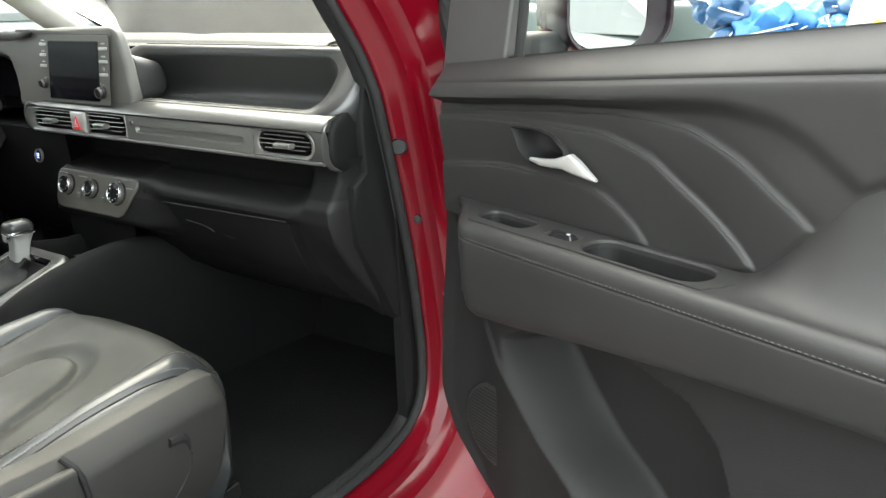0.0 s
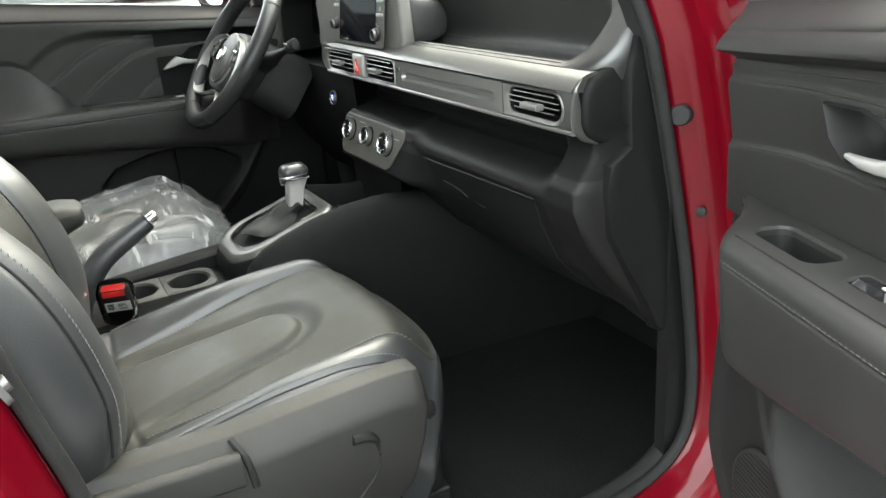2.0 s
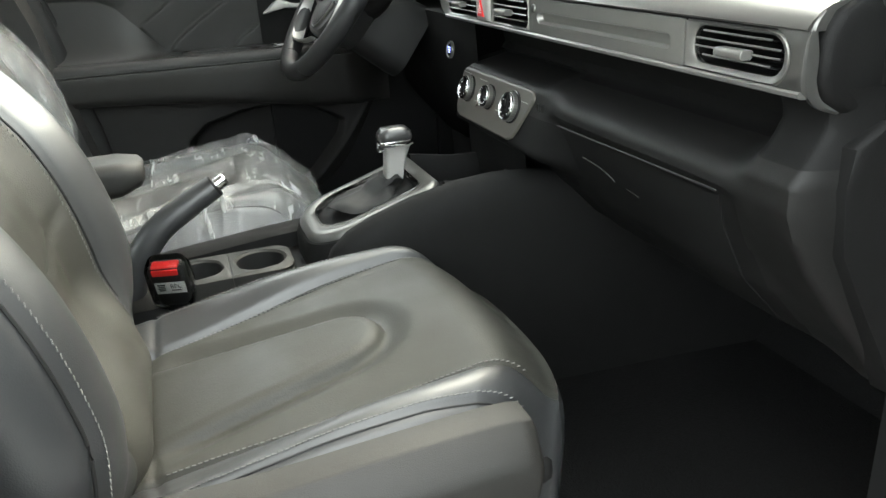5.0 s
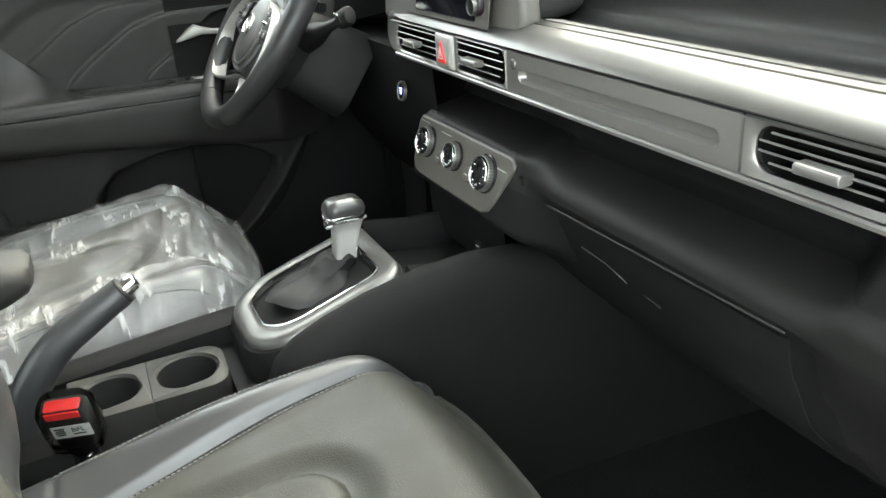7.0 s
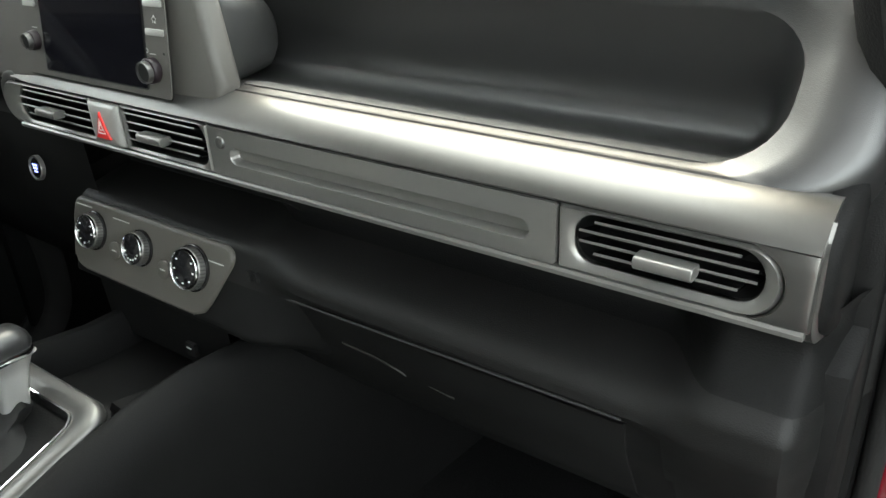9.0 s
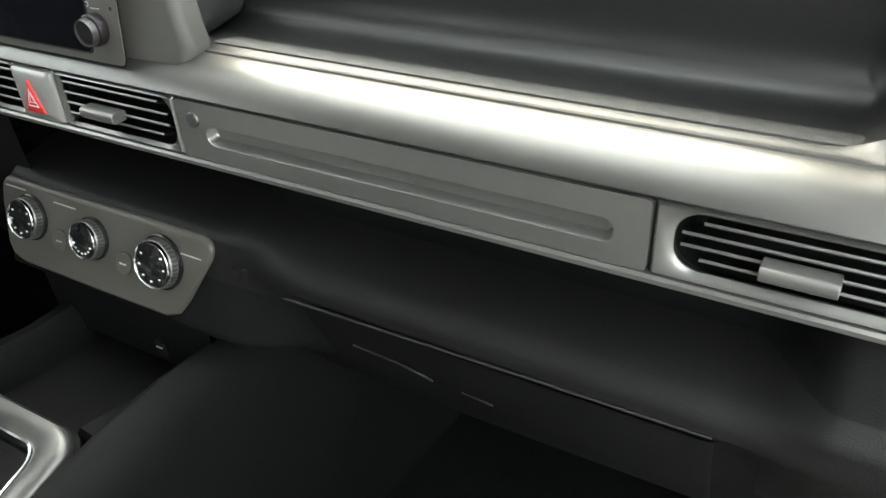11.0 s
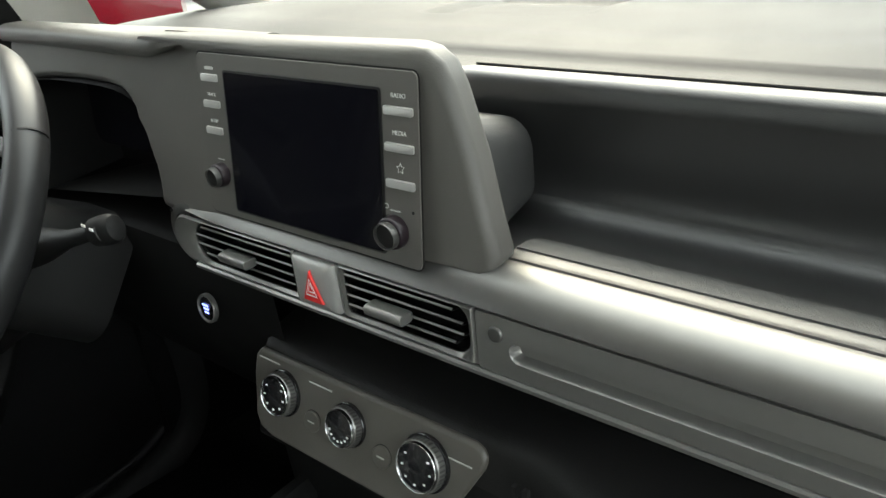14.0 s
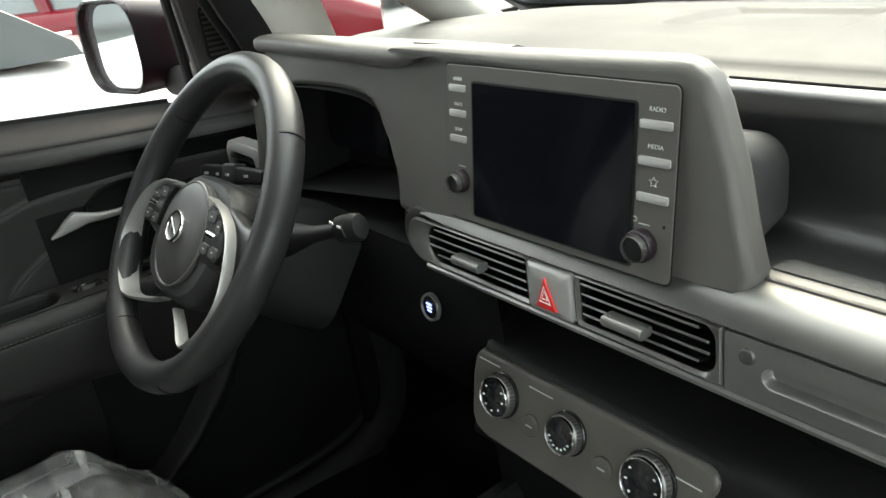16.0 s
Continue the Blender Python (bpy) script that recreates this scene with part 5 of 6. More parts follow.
for side in (-1, 1):
    part("spoke", wput(loft([[(HX + side * x, y, z) for y, z in rrect(0.008, zc, 0.022, h, 0.008, 4)] for x, zc, h in ((0.05, -0.008, 0.07), (0.09, -0.006, 0.066), (0.125, -0.006, 0.05), (0.160, -0.002, 0.036))])), WHEELSKIN, wheel, "black spoke")
    part("spoke_trim", wput(loft([[(HX * 0.5 + side * p.x, p.y, p.z), (HX * 0.5 + side * (p.x * 0.6 + q.x * 0.4), min(p.y, q.y) - 0.002, p.z * 0.6 + q.z * 0.4), (HX * 0.5 + side * q.x, q.y, q.z), (HX * 0.5 + side * q.x, q.y + 0.010, q.z), (HX * 0.5 + side * p.x, p.y + 0.010, p.z)]
                                  for p, q in [(p, Vector((q.x, p.y + (q.y - p.y) * (0.55 if side < 0 else 0.2), q.z))) for p, q in [(p, p.lerp(q, 0.75 if side < 0 else 0.5)) for p, q in zip(TRIM_OUT, TRIM_IN)]]])), SILVER_PAINT, wheel, "silver L-shaped spoke trim")
    pod = part("key_pod", wput(loft([[(HX + side * x, y, z) for x, z in ((0.052, 0.022), (0.084, 0.019), (0.110, 0.002), (0.116, -0.020), (0.108, -0.030), (0.070, -0.028), (0.066, 0.0))] for y in (0.004, -0.009)])), BLACK, wheel, "black key pod", bevel=0.002)
    for kx, kz, kw, kh in ((0.072, 0.012, 0.022, 0.012), (0.094, 0.006, 0.014, 0.013), (0.078, -0.021, 0.018, 0.012), (0.100, -0.020, 0.018, 0.012)):
        part("key", wput(loft([[(HX + side * kx + x, -0.009 - d, kz + z) for x, z in rrect(0, 0, kw - d, kh - d, 0.003, 3)] for d in (0, 0.002)])), DASH, pod, "black spoke key")
        part("mark", wput(box((HX + side * kx, -0.0112, kz), (0.004, 0.0005, 0.0015))), GREYMARK, pod, smooth=False)
    part("roller", wput(tube([(HX + side * 0.088 - 0.011, -0.011, -0.005), (HX + side * 0.088 + 0.011, -0.011, -0.005)], 0.0035, 10)), CHROME, pod, "chrome roller")
part("column_shroud", rot(MW, loft([[(x, y, z) for x, z in rrect(0, cz, w, h, 0.04)] for y, w, h, cz in ((0.025, 0.10, 0.10, -0.01), (0.05, 0.13, 0.13, -0.015), (0.17, 0.14, 0.15, -0.01))])), BLACK, wheel, "black column shroud")
st = thing("column_stalk", "short black control stalk with a barrel end on the steering column", "control stalk")
root, tip = MW @ Vector((0.05, 0.060, 0.0)), Vector((-0.186, -0.060, 0.967))
d = (tip - root).normalized()
part("stem", tube([root, root.lerp(tip, 0.3), root.lerp(tip, 0.6), tip - d * 0.020], lambda t: 0.022 - 0.016 * smooth(0.1, 0.85, t), 14), BLACK, st)
part("barrel", tube([tip - d * 0.026, tip - d * 0.023, tip - d * 0.010, tip + d * 0.006, tip + d * 0.010, tip + d * 0.0115], lambda t: (0.0065, 0.0098, 0.0105, 0.0102, 0.0085, 0.003)[round(5 * t)], 20, 1.3), BLACK, st, "black ribbed barrel")
part("ring", ring_disc(tip - d * 0.006, 0.0100, 0.0112, 0.002, d), DASH, st)
part("mark", box(tip + Vector((-0.004, -0.0137, 0.004)), (0.006, 0.0008, 0.0022)), WHITEMARK, st, smooth=False)
part("mark", box(tip + Vector((-0.020, -0.0125, 0.004)), (0.006, 0.0008, 0.0022)), WHITEMARK, st, smooth=False)
st = thing("column_stalk", "flat black lighting stalk with pale marks on the steering column", "control stalk")
root, tip = Vector((-0.47, -0.015, 0.950)), Vector((-0.650, -0.034, 0.932))
d = (tip - root).normalized()
across, out = Vector((0, 0.30, 0.95)), Vector((0, -0.95, 0.30))
part("lever", loft([[tuple(root.lerp(tip, f) + across * b + out * a) for a, b in rrect(0, 0, w, h, 0.004, 5)] for f, w, h in ((0.0, 0.020, 0.016), (0.12, 0.018, 0.020), (0.6, 0.014, 0.024), (0.93, 0.013, 0.024), (0.985, 0.011, 0.020), (1.0, 0.006, 0.012))]), BLACK, st, "flat black lever")
part("sleeve", loft([[tuple(root.lerp(tip, f) + across * b + out * a) for a, b in rrect(0, 0, w, h, 0.004, 5)] for f, w, h in ((0.40, 0.018, 0.028), (0.42, 0.020, 0.030), (0.56, 0.020, 0.030), (0.58, 0.018, 0.028))]), DASH, st, "turning sleeve")
for f, w in ((0.22, 0.011), (0.48, 0.008), (0.66, 0.006), (0.84, 0.012)):
    mm = Matrix((d, across, out)).transposed().to_4x4()
    mm.translation = root.lerp(tip, f) + out * (0.0108 if 0.4 < f < 0.58 else 0.0085)
    part("mark", rot(mm, box((0, 0, 0), (w, 0.0035, 0.0012))), GREYMARK, st, smooth=False)
# vent at the driver's door
dv = thing("driver_vent", "pale grey air vent surround at the driver door", "air vent")
dvo = outer_shape(-0.655, -0.545, 0.905, 0.968, 0.020, 0.012)
dvi = outer_shape(-0.640, -0.556, 0.915, 0.955, 0.015, 0.008)
part("surround", loft([[(x, y, z) for x, z in o] for o, y in ((dvo, 0.03), (dvo, 0.010), (outer_shape(-0.652, -0.548, 0.908, 0.965, 0.020, 0.012), 0.007), (dvi, 0.006), (dvi, 0.014))], caps=(False, False)), SILVER_PAINT, dv, "pale grey surround")
part("throat", loft([[(x, y, z) for x, z in dvi] for y in (0.010, 0.05)], caps=(False, True)), BLACK, dv)
for k in range(3):
    part("slat", box((-0.598, 0.014, 0.924 + 0.011 * k), (0.080, 0.014, 0.002)), GLOSS, dv, smooth=False)

# ---- centre console ----
console = thing("centre_console", "black centre console with a silver shift surround and cup holders", "car console")
pz = lambda y: 0.697 + 0.32 * (y + 0.112)


def tilted(o, h):
    return [(x, y, pz(y) + h) for x, y in o]


def plate_ring(s, grow=0.0):
    """The shift surround's outline: round behind, nearly square in front."""
    out = []
    for k, (sx, sy, r) in enumerate(((1, -1, 0.060), (1, 1, 0.022), (-1, 1, 0.022), (-1, -1, 0.060))):
        for i in range(8):
            a = radians(-90 + 90 * k + 90 * i / 7)
            hw, y0, y1 = 0.089, -0.306, -0.112
            rr = r
            out.append((-0.004 + (sx * (hw - rr) + rr * math.cos(a)) * s, (y0 + y1) / 2 + ((sy * ((y1 - y0) / 2 - rr)) + rr * math.sin(a)) * (1 + (s - 1) * 0.9)))
    return out


body_rings = []
for y, top, w in ((0.14, 0.66, 0.125), (0.03, 0.672, 0.118), (-0.03, 0.676, 0.112), (-0.108, 0.690, 0.108)):
    body_rings.append([(x, y, z) for x, z in ((w + 0.03, 0.36), (w + 0.022, 0.52), (w + 0.008, 0.62), (w - 0.002, top - 0.012), (w - 0.012, top + 0.012), (w - 0.026, top + 0.014),
                                              (w - 0.034, top + 0.002), (w - 0.036, top - 0.03), (-w + 0.036, top - 0.03), (-w + 0.034, top + 0.002), (-w + 0.026, top + 0.014), (-w + 0.012, top + 0.012), (-w - 0.008, 0.62), (-w - 0.03, 0.36))])
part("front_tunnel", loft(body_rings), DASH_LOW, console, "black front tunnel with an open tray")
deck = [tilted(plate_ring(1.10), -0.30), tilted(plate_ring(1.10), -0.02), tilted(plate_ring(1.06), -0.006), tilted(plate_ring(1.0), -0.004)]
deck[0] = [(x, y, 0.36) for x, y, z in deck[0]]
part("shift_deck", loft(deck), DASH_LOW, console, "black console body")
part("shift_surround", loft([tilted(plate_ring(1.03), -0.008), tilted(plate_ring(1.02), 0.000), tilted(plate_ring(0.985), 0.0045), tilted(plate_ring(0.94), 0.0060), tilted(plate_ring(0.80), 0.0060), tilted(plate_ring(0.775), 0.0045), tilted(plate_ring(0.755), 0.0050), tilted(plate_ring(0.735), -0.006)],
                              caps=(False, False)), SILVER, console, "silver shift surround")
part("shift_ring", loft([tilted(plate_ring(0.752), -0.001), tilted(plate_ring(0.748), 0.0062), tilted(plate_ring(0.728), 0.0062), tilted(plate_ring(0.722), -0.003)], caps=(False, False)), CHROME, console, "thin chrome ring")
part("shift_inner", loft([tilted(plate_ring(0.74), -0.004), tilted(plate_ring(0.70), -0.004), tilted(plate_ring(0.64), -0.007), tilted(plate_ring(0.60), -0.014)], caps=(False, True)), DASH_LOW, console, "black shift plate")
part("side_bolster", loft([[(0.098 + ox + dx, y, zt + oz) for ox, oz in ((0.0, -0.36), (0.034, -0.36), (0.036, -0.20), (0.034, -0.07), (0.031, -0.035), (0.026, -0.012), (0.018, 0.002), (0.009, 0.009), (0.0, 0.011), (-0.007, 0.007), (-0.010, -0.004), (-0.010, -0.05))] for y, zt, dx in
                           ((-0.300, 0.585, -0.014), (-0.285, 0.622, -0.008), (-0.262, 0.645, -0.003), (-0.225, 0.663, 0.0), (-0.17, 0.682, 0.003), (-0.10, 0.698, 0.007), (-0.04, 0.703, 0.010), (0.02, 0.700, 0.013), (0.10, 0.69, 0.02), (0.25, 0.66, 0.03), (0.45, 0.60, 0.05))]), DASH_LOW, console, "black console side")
part("usb_socket", loft([[(x, 0.010 + k, z) for x, z in rrect(0.042, 0.682, 0.016, 0.016, 0.002)] for k in (0, 0.02)]), BLACK, console)
part("usb_mark", box((0.042, 0.0085, 0.685), (0.008, 0.001, 0.0012)), GREYMARK, console, smooth=False)
part("stack_base", loft([[(x, y, z) for y, z in ((-0.004, 0.754), (0.012, 0.735), (0.016, 0.66), (0.06, 0.64))] for x in (-0.115, 0.0, 0.112)], closed=False), DASH_LOW, console)
# rear part with the cup holders
rear = [[(x, y, z) for x, z in ((0.085, 0.36), (0.082, 0.55), (0.070, t), (-0.10, t), (-0.112, 0.55), (-0.115, 0.36))] for y, t in ((-0.30, 0.588), (-0.331, 0.586), (-0.333, 0.525), (-0.517, 0.525), (-0.519, 0.582), (-0.62, 0.580), (-0.95, 0.56))]
part("rear_console", loft(rear), DASH_LOW, console, "black rear console")
part("side_wall", loft([[(x, y, z) for x, z in ((-0.112, 0.54), (-0.112, t - 0.012), (-0.106, t - 0.003), (-0.096, t), (-0.072, t - 0.002), (-0.064, t - 0.008), (-0.061, 0.54))]
                        for y, t in ((-0.60, 0.590), (-0.53, 0.600), (-0.45, 0.608), (-0.36, 0.616), (-0.30, 0.620), (-0.27, 0.614))]), DASH_LOW, console, "black raised side of the console")
cz = 0.592


def hole(cx, cy, r):
    return [(cx + r * math.cos(a), cy + r * math.sin(a)) for a in [radians(-45 + 360 * k / 32) for k in range(32)]]


def square(x0, x1, y0, y1):
    """A plate outline whose corners towards the gear lever are rounded where it is the front one."""
    cx, cy, w, h = (x0 + x1) / 2, (y0 + y1) / 2, x1 - x0, y1 - y0
    front = 0.026 if y1 > -0.34 else 0.001
    return [a if a[1] > cy else b for a, b in zip(rrect(cx, cy, w, h, front, 8), rrect(cx, cy, w, h, 0.001, 8))]


for y0, y1, cyy, r in ((-0.425, -0.332, -0.380, 0.036), (-0.518, -0.425, -0.470, 0.034)):
    ho = hole(0.002, cyy, r)
    c = part("cup_holder", loft([[(x, y, cz - 0.075) for x, y in square(-0.050, 0.050, y0, y1)], [(x, y, cz + 0.006) for x, y in square(-0.050, 0.050, y0, y1)], [(x, y, cz + 0.008) for x, y in square(-0.047, 0.047, y0 + 0.0005, y1 - 0.0005)], [(x, y, cz + 0.009) for x, y in hole(0.002, cyy, r + 0.004)], [(x, y, cz + 0.005) for x, y in ho]], caps=(False, False)),
             SEATPLASTIC, console, "grey cup holder plate")
    part("cup_well", loft([[(x, y, cz + 0.006) for x, y in ho], [(x, y, cz - 0.045) for x, y in hole(0.002, cyy, r * 0.92)]], caps=(False, True)), BLACK, c)

gear = thing("gear_lever", "silver and black gear lever with a dark leather boot", "gear lever")
boot = []
for f in np.linspace(0, 1, 9):
    r = 0.052 * (1 - f) + 0.0185 * f + 0.006 * math.sin(f * 9)
    c = Vector((-0.006, -0.205, pz(-0.205) - 0.006)).lerp(Vector((-0.020, -0.163, 0.694)), f)
    boot.append([c + Vector((r * 0.8 * math.cos(a) * (1 + 0.20 * (1 - 0.6 * f) * (abs(math.sin(2.5 * a + 2.2 * f)) - 0.5)), r * (1.25 - 0.25 * f) * math.sin(a), 0.004 * math.sin(4 * a))) for a in [2 * math.pi * k / 24 for k in range(24)]])
part("boot", loft(boot), BLACK, gear, "dark leather boot")
neck = [(0.0115, 0.012, 0.680), (0.012, 0.0125, 0.70), (0.0125, 0.014, 0.725), (0.014, 0.017, 0.7395), (0.0165, 0.0205, 0.7425)]
part("neck", loft([[(-0.020 + a, -0.156 + 0.18 * (z - 0.69) + b, z) for a, b in rrect(0, 0, 2.36 * w, 2.36 * d, min(w, d) * 0.5)] for w, d, z in neck]), SILVER_PAINT, gear, "silver neck")
part("collar", loft([[(-0.020 + a, -0.150 + b, z) for a, b in rrect(0, 0, 2.36 * w, 2.36 * d, min(w, d) * 0.6)] for w, d, z in ((0.0165, 0.0205, 0.7425), (0.0175, 0.022, 0.745), (0.0175, 0.022, 0.7485), (0.017, 0.0215, 0.750))]), CHROME, gear, "chrome collar")
part("knob", loft([[(-0.020 + a, -0.149 + b, z) for a, b in rrect(0, 0, 2.36 * w, 2.36 * d, min(w, d) * 0.75)] for w, d, z in ((0.017, 0.0215, 0.750), (0.0178, 0.0225, 0.755), (0.0165, 0.021, 0.762), (0.013, 0.017, 0.7675), (0.006, 0.009, 0.770))]), GEARTOP, gear, "dark grey knob")
part("release_button", loft([[(-0.020 + a, -0.176 + 0.004 * k, z) for a, z in rrect(0, 0.740, 0.014, 0.016, 0.004)] for k in (0, 2)]), CHROME, gear)

brake = thing("handbrake", "raised black handbrake lever with a chrome button", "handbrake")
hb = spline([(0.004, -0.575, 0.57), (0.004, -0.552, 0.625), (0.004, -0.515, 0.672), (0.003, -0.468, 0.702), (0.002, -0.428, 0.724)], 5)
part("grip", tube(hb, lambda t: 0.023 - 0.006 * t, 14, 1.1, up=(1, 0, 0)), LEATHER_DARK, brake, "black grip")
dirn = (hb[-1] - hb[-2]).normalized()
part("collar", disc(hb[-1] - dirn * 0.002, 0.0165, 0.006, dirn, 20), BLACK, brake)
part("button", disc(hb[-1], 0.0095, 0.020, dirn, 20, 0.3), CHROME, brake, "chrome button")

buckle = thing("belt_buckle", "black buckle with red key and white label in clear film", "belt buckle")
MB = Matrix.Translation((0.083, -0.508, 0.622)) @ Euler((0.30, 0.0, 1.30)).to_matrix().to_4x4()
bput = lambda bm: rot(MB, bm)
part("case", bput(loft([[(x, y, z) for x, y in rrect(0, 0, w, d, 0.006)] for w, d, z in ((0.030, 0.014, -0.035), (0.042, 0.020, -0.028), (0.046, 0.022, 0.0), (0.047, 0.023, 0.028), (0.043, 0.019, 0.033))])), BLACK, buckle, "black case")
part("red_key", bput(loft([[(x, y, z) for x, y in rrect(0, -0.002, w, d, 0.003)] for w, d, z in ((0.036, 0.015, 0.030), (0.036, 0.015, 0.0345), (0.033, 0.012, 0.036))])), REDPLASTIC, buckle, "red release key")
part("key_front", bput(box((0, -0.0118, 0.0275), (0.034, 0.002, 0.009))), REDPLASTIC, buckle, smooth=False)
lab = part("label", bput(box((0.002, -0.0118, 0.001), (0.040, 0.001, 0.019))), WHITEMARK, buckle, "white printed label", smooth=False)
for k in range(4):
    part("bar", bput(box((-0.0095, -0.0125, 0.0070 - 0.0032 * k), (0.0105 - 0.002 * (k % 2), 0.0006, 0.0018))), BLACK, lab, smooth=False)
writing("print", "BFL", MB @ Matrix.Translation((0.009, -0.0124, 0.0035)) @ face_up, 0.0095, BLACK, lab)
part("bar", bput(box((0.009, -0.0125, -0.003), (0.013, 0.0006, 0.0014))), BLACK, lab, smooth=False)
bag = loft([[(x * (1 + 0.05 * math.sin(17 * x + 9 * z * k)), y, z) for k, (x, y) in enumerate(rrect(0, 0, w, d, 0.010))] for w, d, z in ((0.022, 0.016, -0.052), (0.034, 0.024, -0.040), (0.056, 0.034, -0.028), (0.059, 0.036, 0.0), (0.058, 0.034, 0.030), (0.048, 0.030, 0.039))])
part("bag", bput(bag), BAGFILM, buckle, "clear film bag")
part("strap", bput(loft([[(x, y, z) for x, y in rrect(0, 0.0, 0.026, 0.006, 0.002)] for z in (-0.035, -0.075, -0.12)])), BLACK, buckle, "black stalk")
part("bolt", bput(disc((0, -0.004, -0.066), 0.008, 0.006)), CHROME, buckle)


# ---- seats ----
SEAM = lambda y: 0.176 - 0.030 * smooth(-0.12, -0.45, y)
OUTER_SEAM = lambda y: 0.226 - 0.006 * smooth(-0.05, -0.40, y)
HALF = lambda y: 0.238 + 0.004 * smooth(-0.05, -0.45, y)


def cushion_top(x, y):
    """Height of a seat cushion at x from its middle and y (0 front, -0.46 back)."""
    a = abs(x)
    z = 0.570 + 0.062 * min(1, (y + 0.44) / 0.36) + 0.008 * (1 - (x / 0.2) ** 2)
    # the bolsters swell towards the back and flatten out to the front
    z += (0.026 - 0.014 * smooth(-0.26, -0.06, y)) * smooth(0.15, 0.215, a) - 0.070 * smooth(0.200, 0.285, a) ** 1.7
    z -= 0.060 * smooth(-0.085, 0.014, y) ** 2.0
    z -= (0.034 if x > 0 else 0.012) * smooth(0.15, 0.27, a) * smooth(-0.15, 0.0, y)
    # stitched seams, the raised panel in a sunken U and the rear cross seam
    seam, outer = SEAM(y), OUTER_SEAM(y)
    z -= 0.0065 * math.exp(-((a - seam) / 0.0050) ** 2) - 0.004 * smooth(seam, seam + 0.012, a) * (1 - smooth(seam + 0.02, seam + 0.05, a))
    z -= 0.0030 * math.exp(-((a - outer) / 0.0042) ** 2)
    u = math.hypot(x, max(0, y + 0.225)) if y > -0.225 else a - 0.16 * (-0.225 - y)
    fade = 1 - smooth(-0.36, -0.46, y)
    z -= 0.0105 * (smooth(0.057, 0.067, u) - smooth(0.069, 0.104, u)) * fade
    z += 0.004 * (1 - smooth(0.045, 0.060, u)) * fade
    z -= 0.075 * smooth(-0.482, -0.513, y)
    z -= 0.003 * math.exp(-((y + 0.432 - 0.02 * (x / 0.2) ** 2) / 0.005) ** 2)
    return z


def cushion_mesh(cx, fy_, drop=0.11, puff=0.0, seed=0.0, zone=""):
    """The cushion's skin: whole, or the insert or the bolsters with the skirt alone."""
    bm, rows = bmesh.new(), []
    nx, ny = 148, 132
    inner = []
    for j in range(ny + 1):
        y = 0.012 - 0.525 * j / ny
        row = []
        for i in range(nx + 1):
            x = -0.268 + 0.536 * i / nx
            q = HALF(y) / 0.268
            front = (0.085 if x > 0 else 0.060) * (abs(x) / 0.268) ** 3.2
            yy = y - front * (1 - j / ny)
            z = cushion_top(x, y)
            if puff:
                z += puff * (0.5 + noise.noise((x * 7 + seed, yy * 7, 0)) - 0.8 * abs(noise.noise((x * 16 + seed, yy * 9 + x * 6, 3))) - 0.45 * abs(noise.noise((x * 20 - yy * 14, yy * 30 + seed, 5))))
            row.append(bm.verts.new((cx + x * q, fy_ + yy, z)))
        rows.append(row)
        inner.append(SEAM(y))
    for j, (a, b) in enumerate(zip(rows, rows[1:])):
        for i in range(nx):
            middle = abs(-0.268 + 0.536 * (i + 0.5) / nx) < inner[j]
            if zone == "" or (zone == "insert") == middle:
                bm.faces.new((a[i], a[i + 1], b[i + 1], b[i]))
    if zone != "insert":
        ring = rows[0] + [r[-1] for r in rows[1:]] + rows[-1][-2::-1] + [r[0] for r in rows[-2:0:-1]]
        c = Vector((cx, fy_ - 0.22, 0))
        prev = ring
        for k, (inset, dz) in enumerate(((-0.006, -0.018), (-0.006, -0.045), (0.008, -drop * 0.7), (0.02, -drop))):
            nxt = []
            for v in ring:
                d = Vector((v.co.x - c.x, v.co.y - c.y, 0)).normalized()
                nxt.append(bm.verts.new((v.co.x - d.x * inset, v.co.y - d.y * inset, v.co.z + dz)))
            for i in range(len(ring)):
                j = (i + 1) % len(ring)
                bm.faces.new((prev[i], prev[j], nxt[j], nxt[i]))
            prev = nxt
    bmesh.ops.delete(bm, geom=[v for v in bm.verts if not v.link_faces], context="VERTS")
    return bm


BOLSTER = [(0.54, -0.020), (0.57, 0.004), (0.61, 0.026), (0.65, 0.039), (0.70, 0.044), (0.74, 0.039), (0.80, 0.025), (0.86, 0.001), (0.905, -0.029), (0.95, -0.066), (1.0, -0.100), (1.1, -0.155), (1.27, -0.245)]


def back_front(x, z):
    """y of a seat back's front face, from its foot."""
    a = abs(x)
    crest = interp(BOLSTER, z)
    middle = crest - 0.062 * (1 - 0.75 * smooth(0.92, 1.2, z)) + 0.098 * (1 - smooth(0.575, 0.71, z))
    k = smooth(0.095, 0.205, a)
    y = middle * (1 - k) + crest * k
    t = min(0.999, max(0.0, (a - 0.200) / 0.072))
    y -= 0.085 * (1 - math.sqrt(1 - t * t))
    y -= 0.005 * math.exp(-((a - 0.150) / 0.005) ** 2) * smooth(0.60, 0.66, z)
    y -= 0.004 * math.exp(-((a - 0.246) / 0.0040) ** 2)
    # a cross seam between lumbar panel and shoulders
    y -= 0.004 * math.exp(-((z - 0.735 - 0.10 * (a / 0.2) ** 2) / 0.006) ** 2) * (1 - smooth(0.13, 0.15, a))
    return y


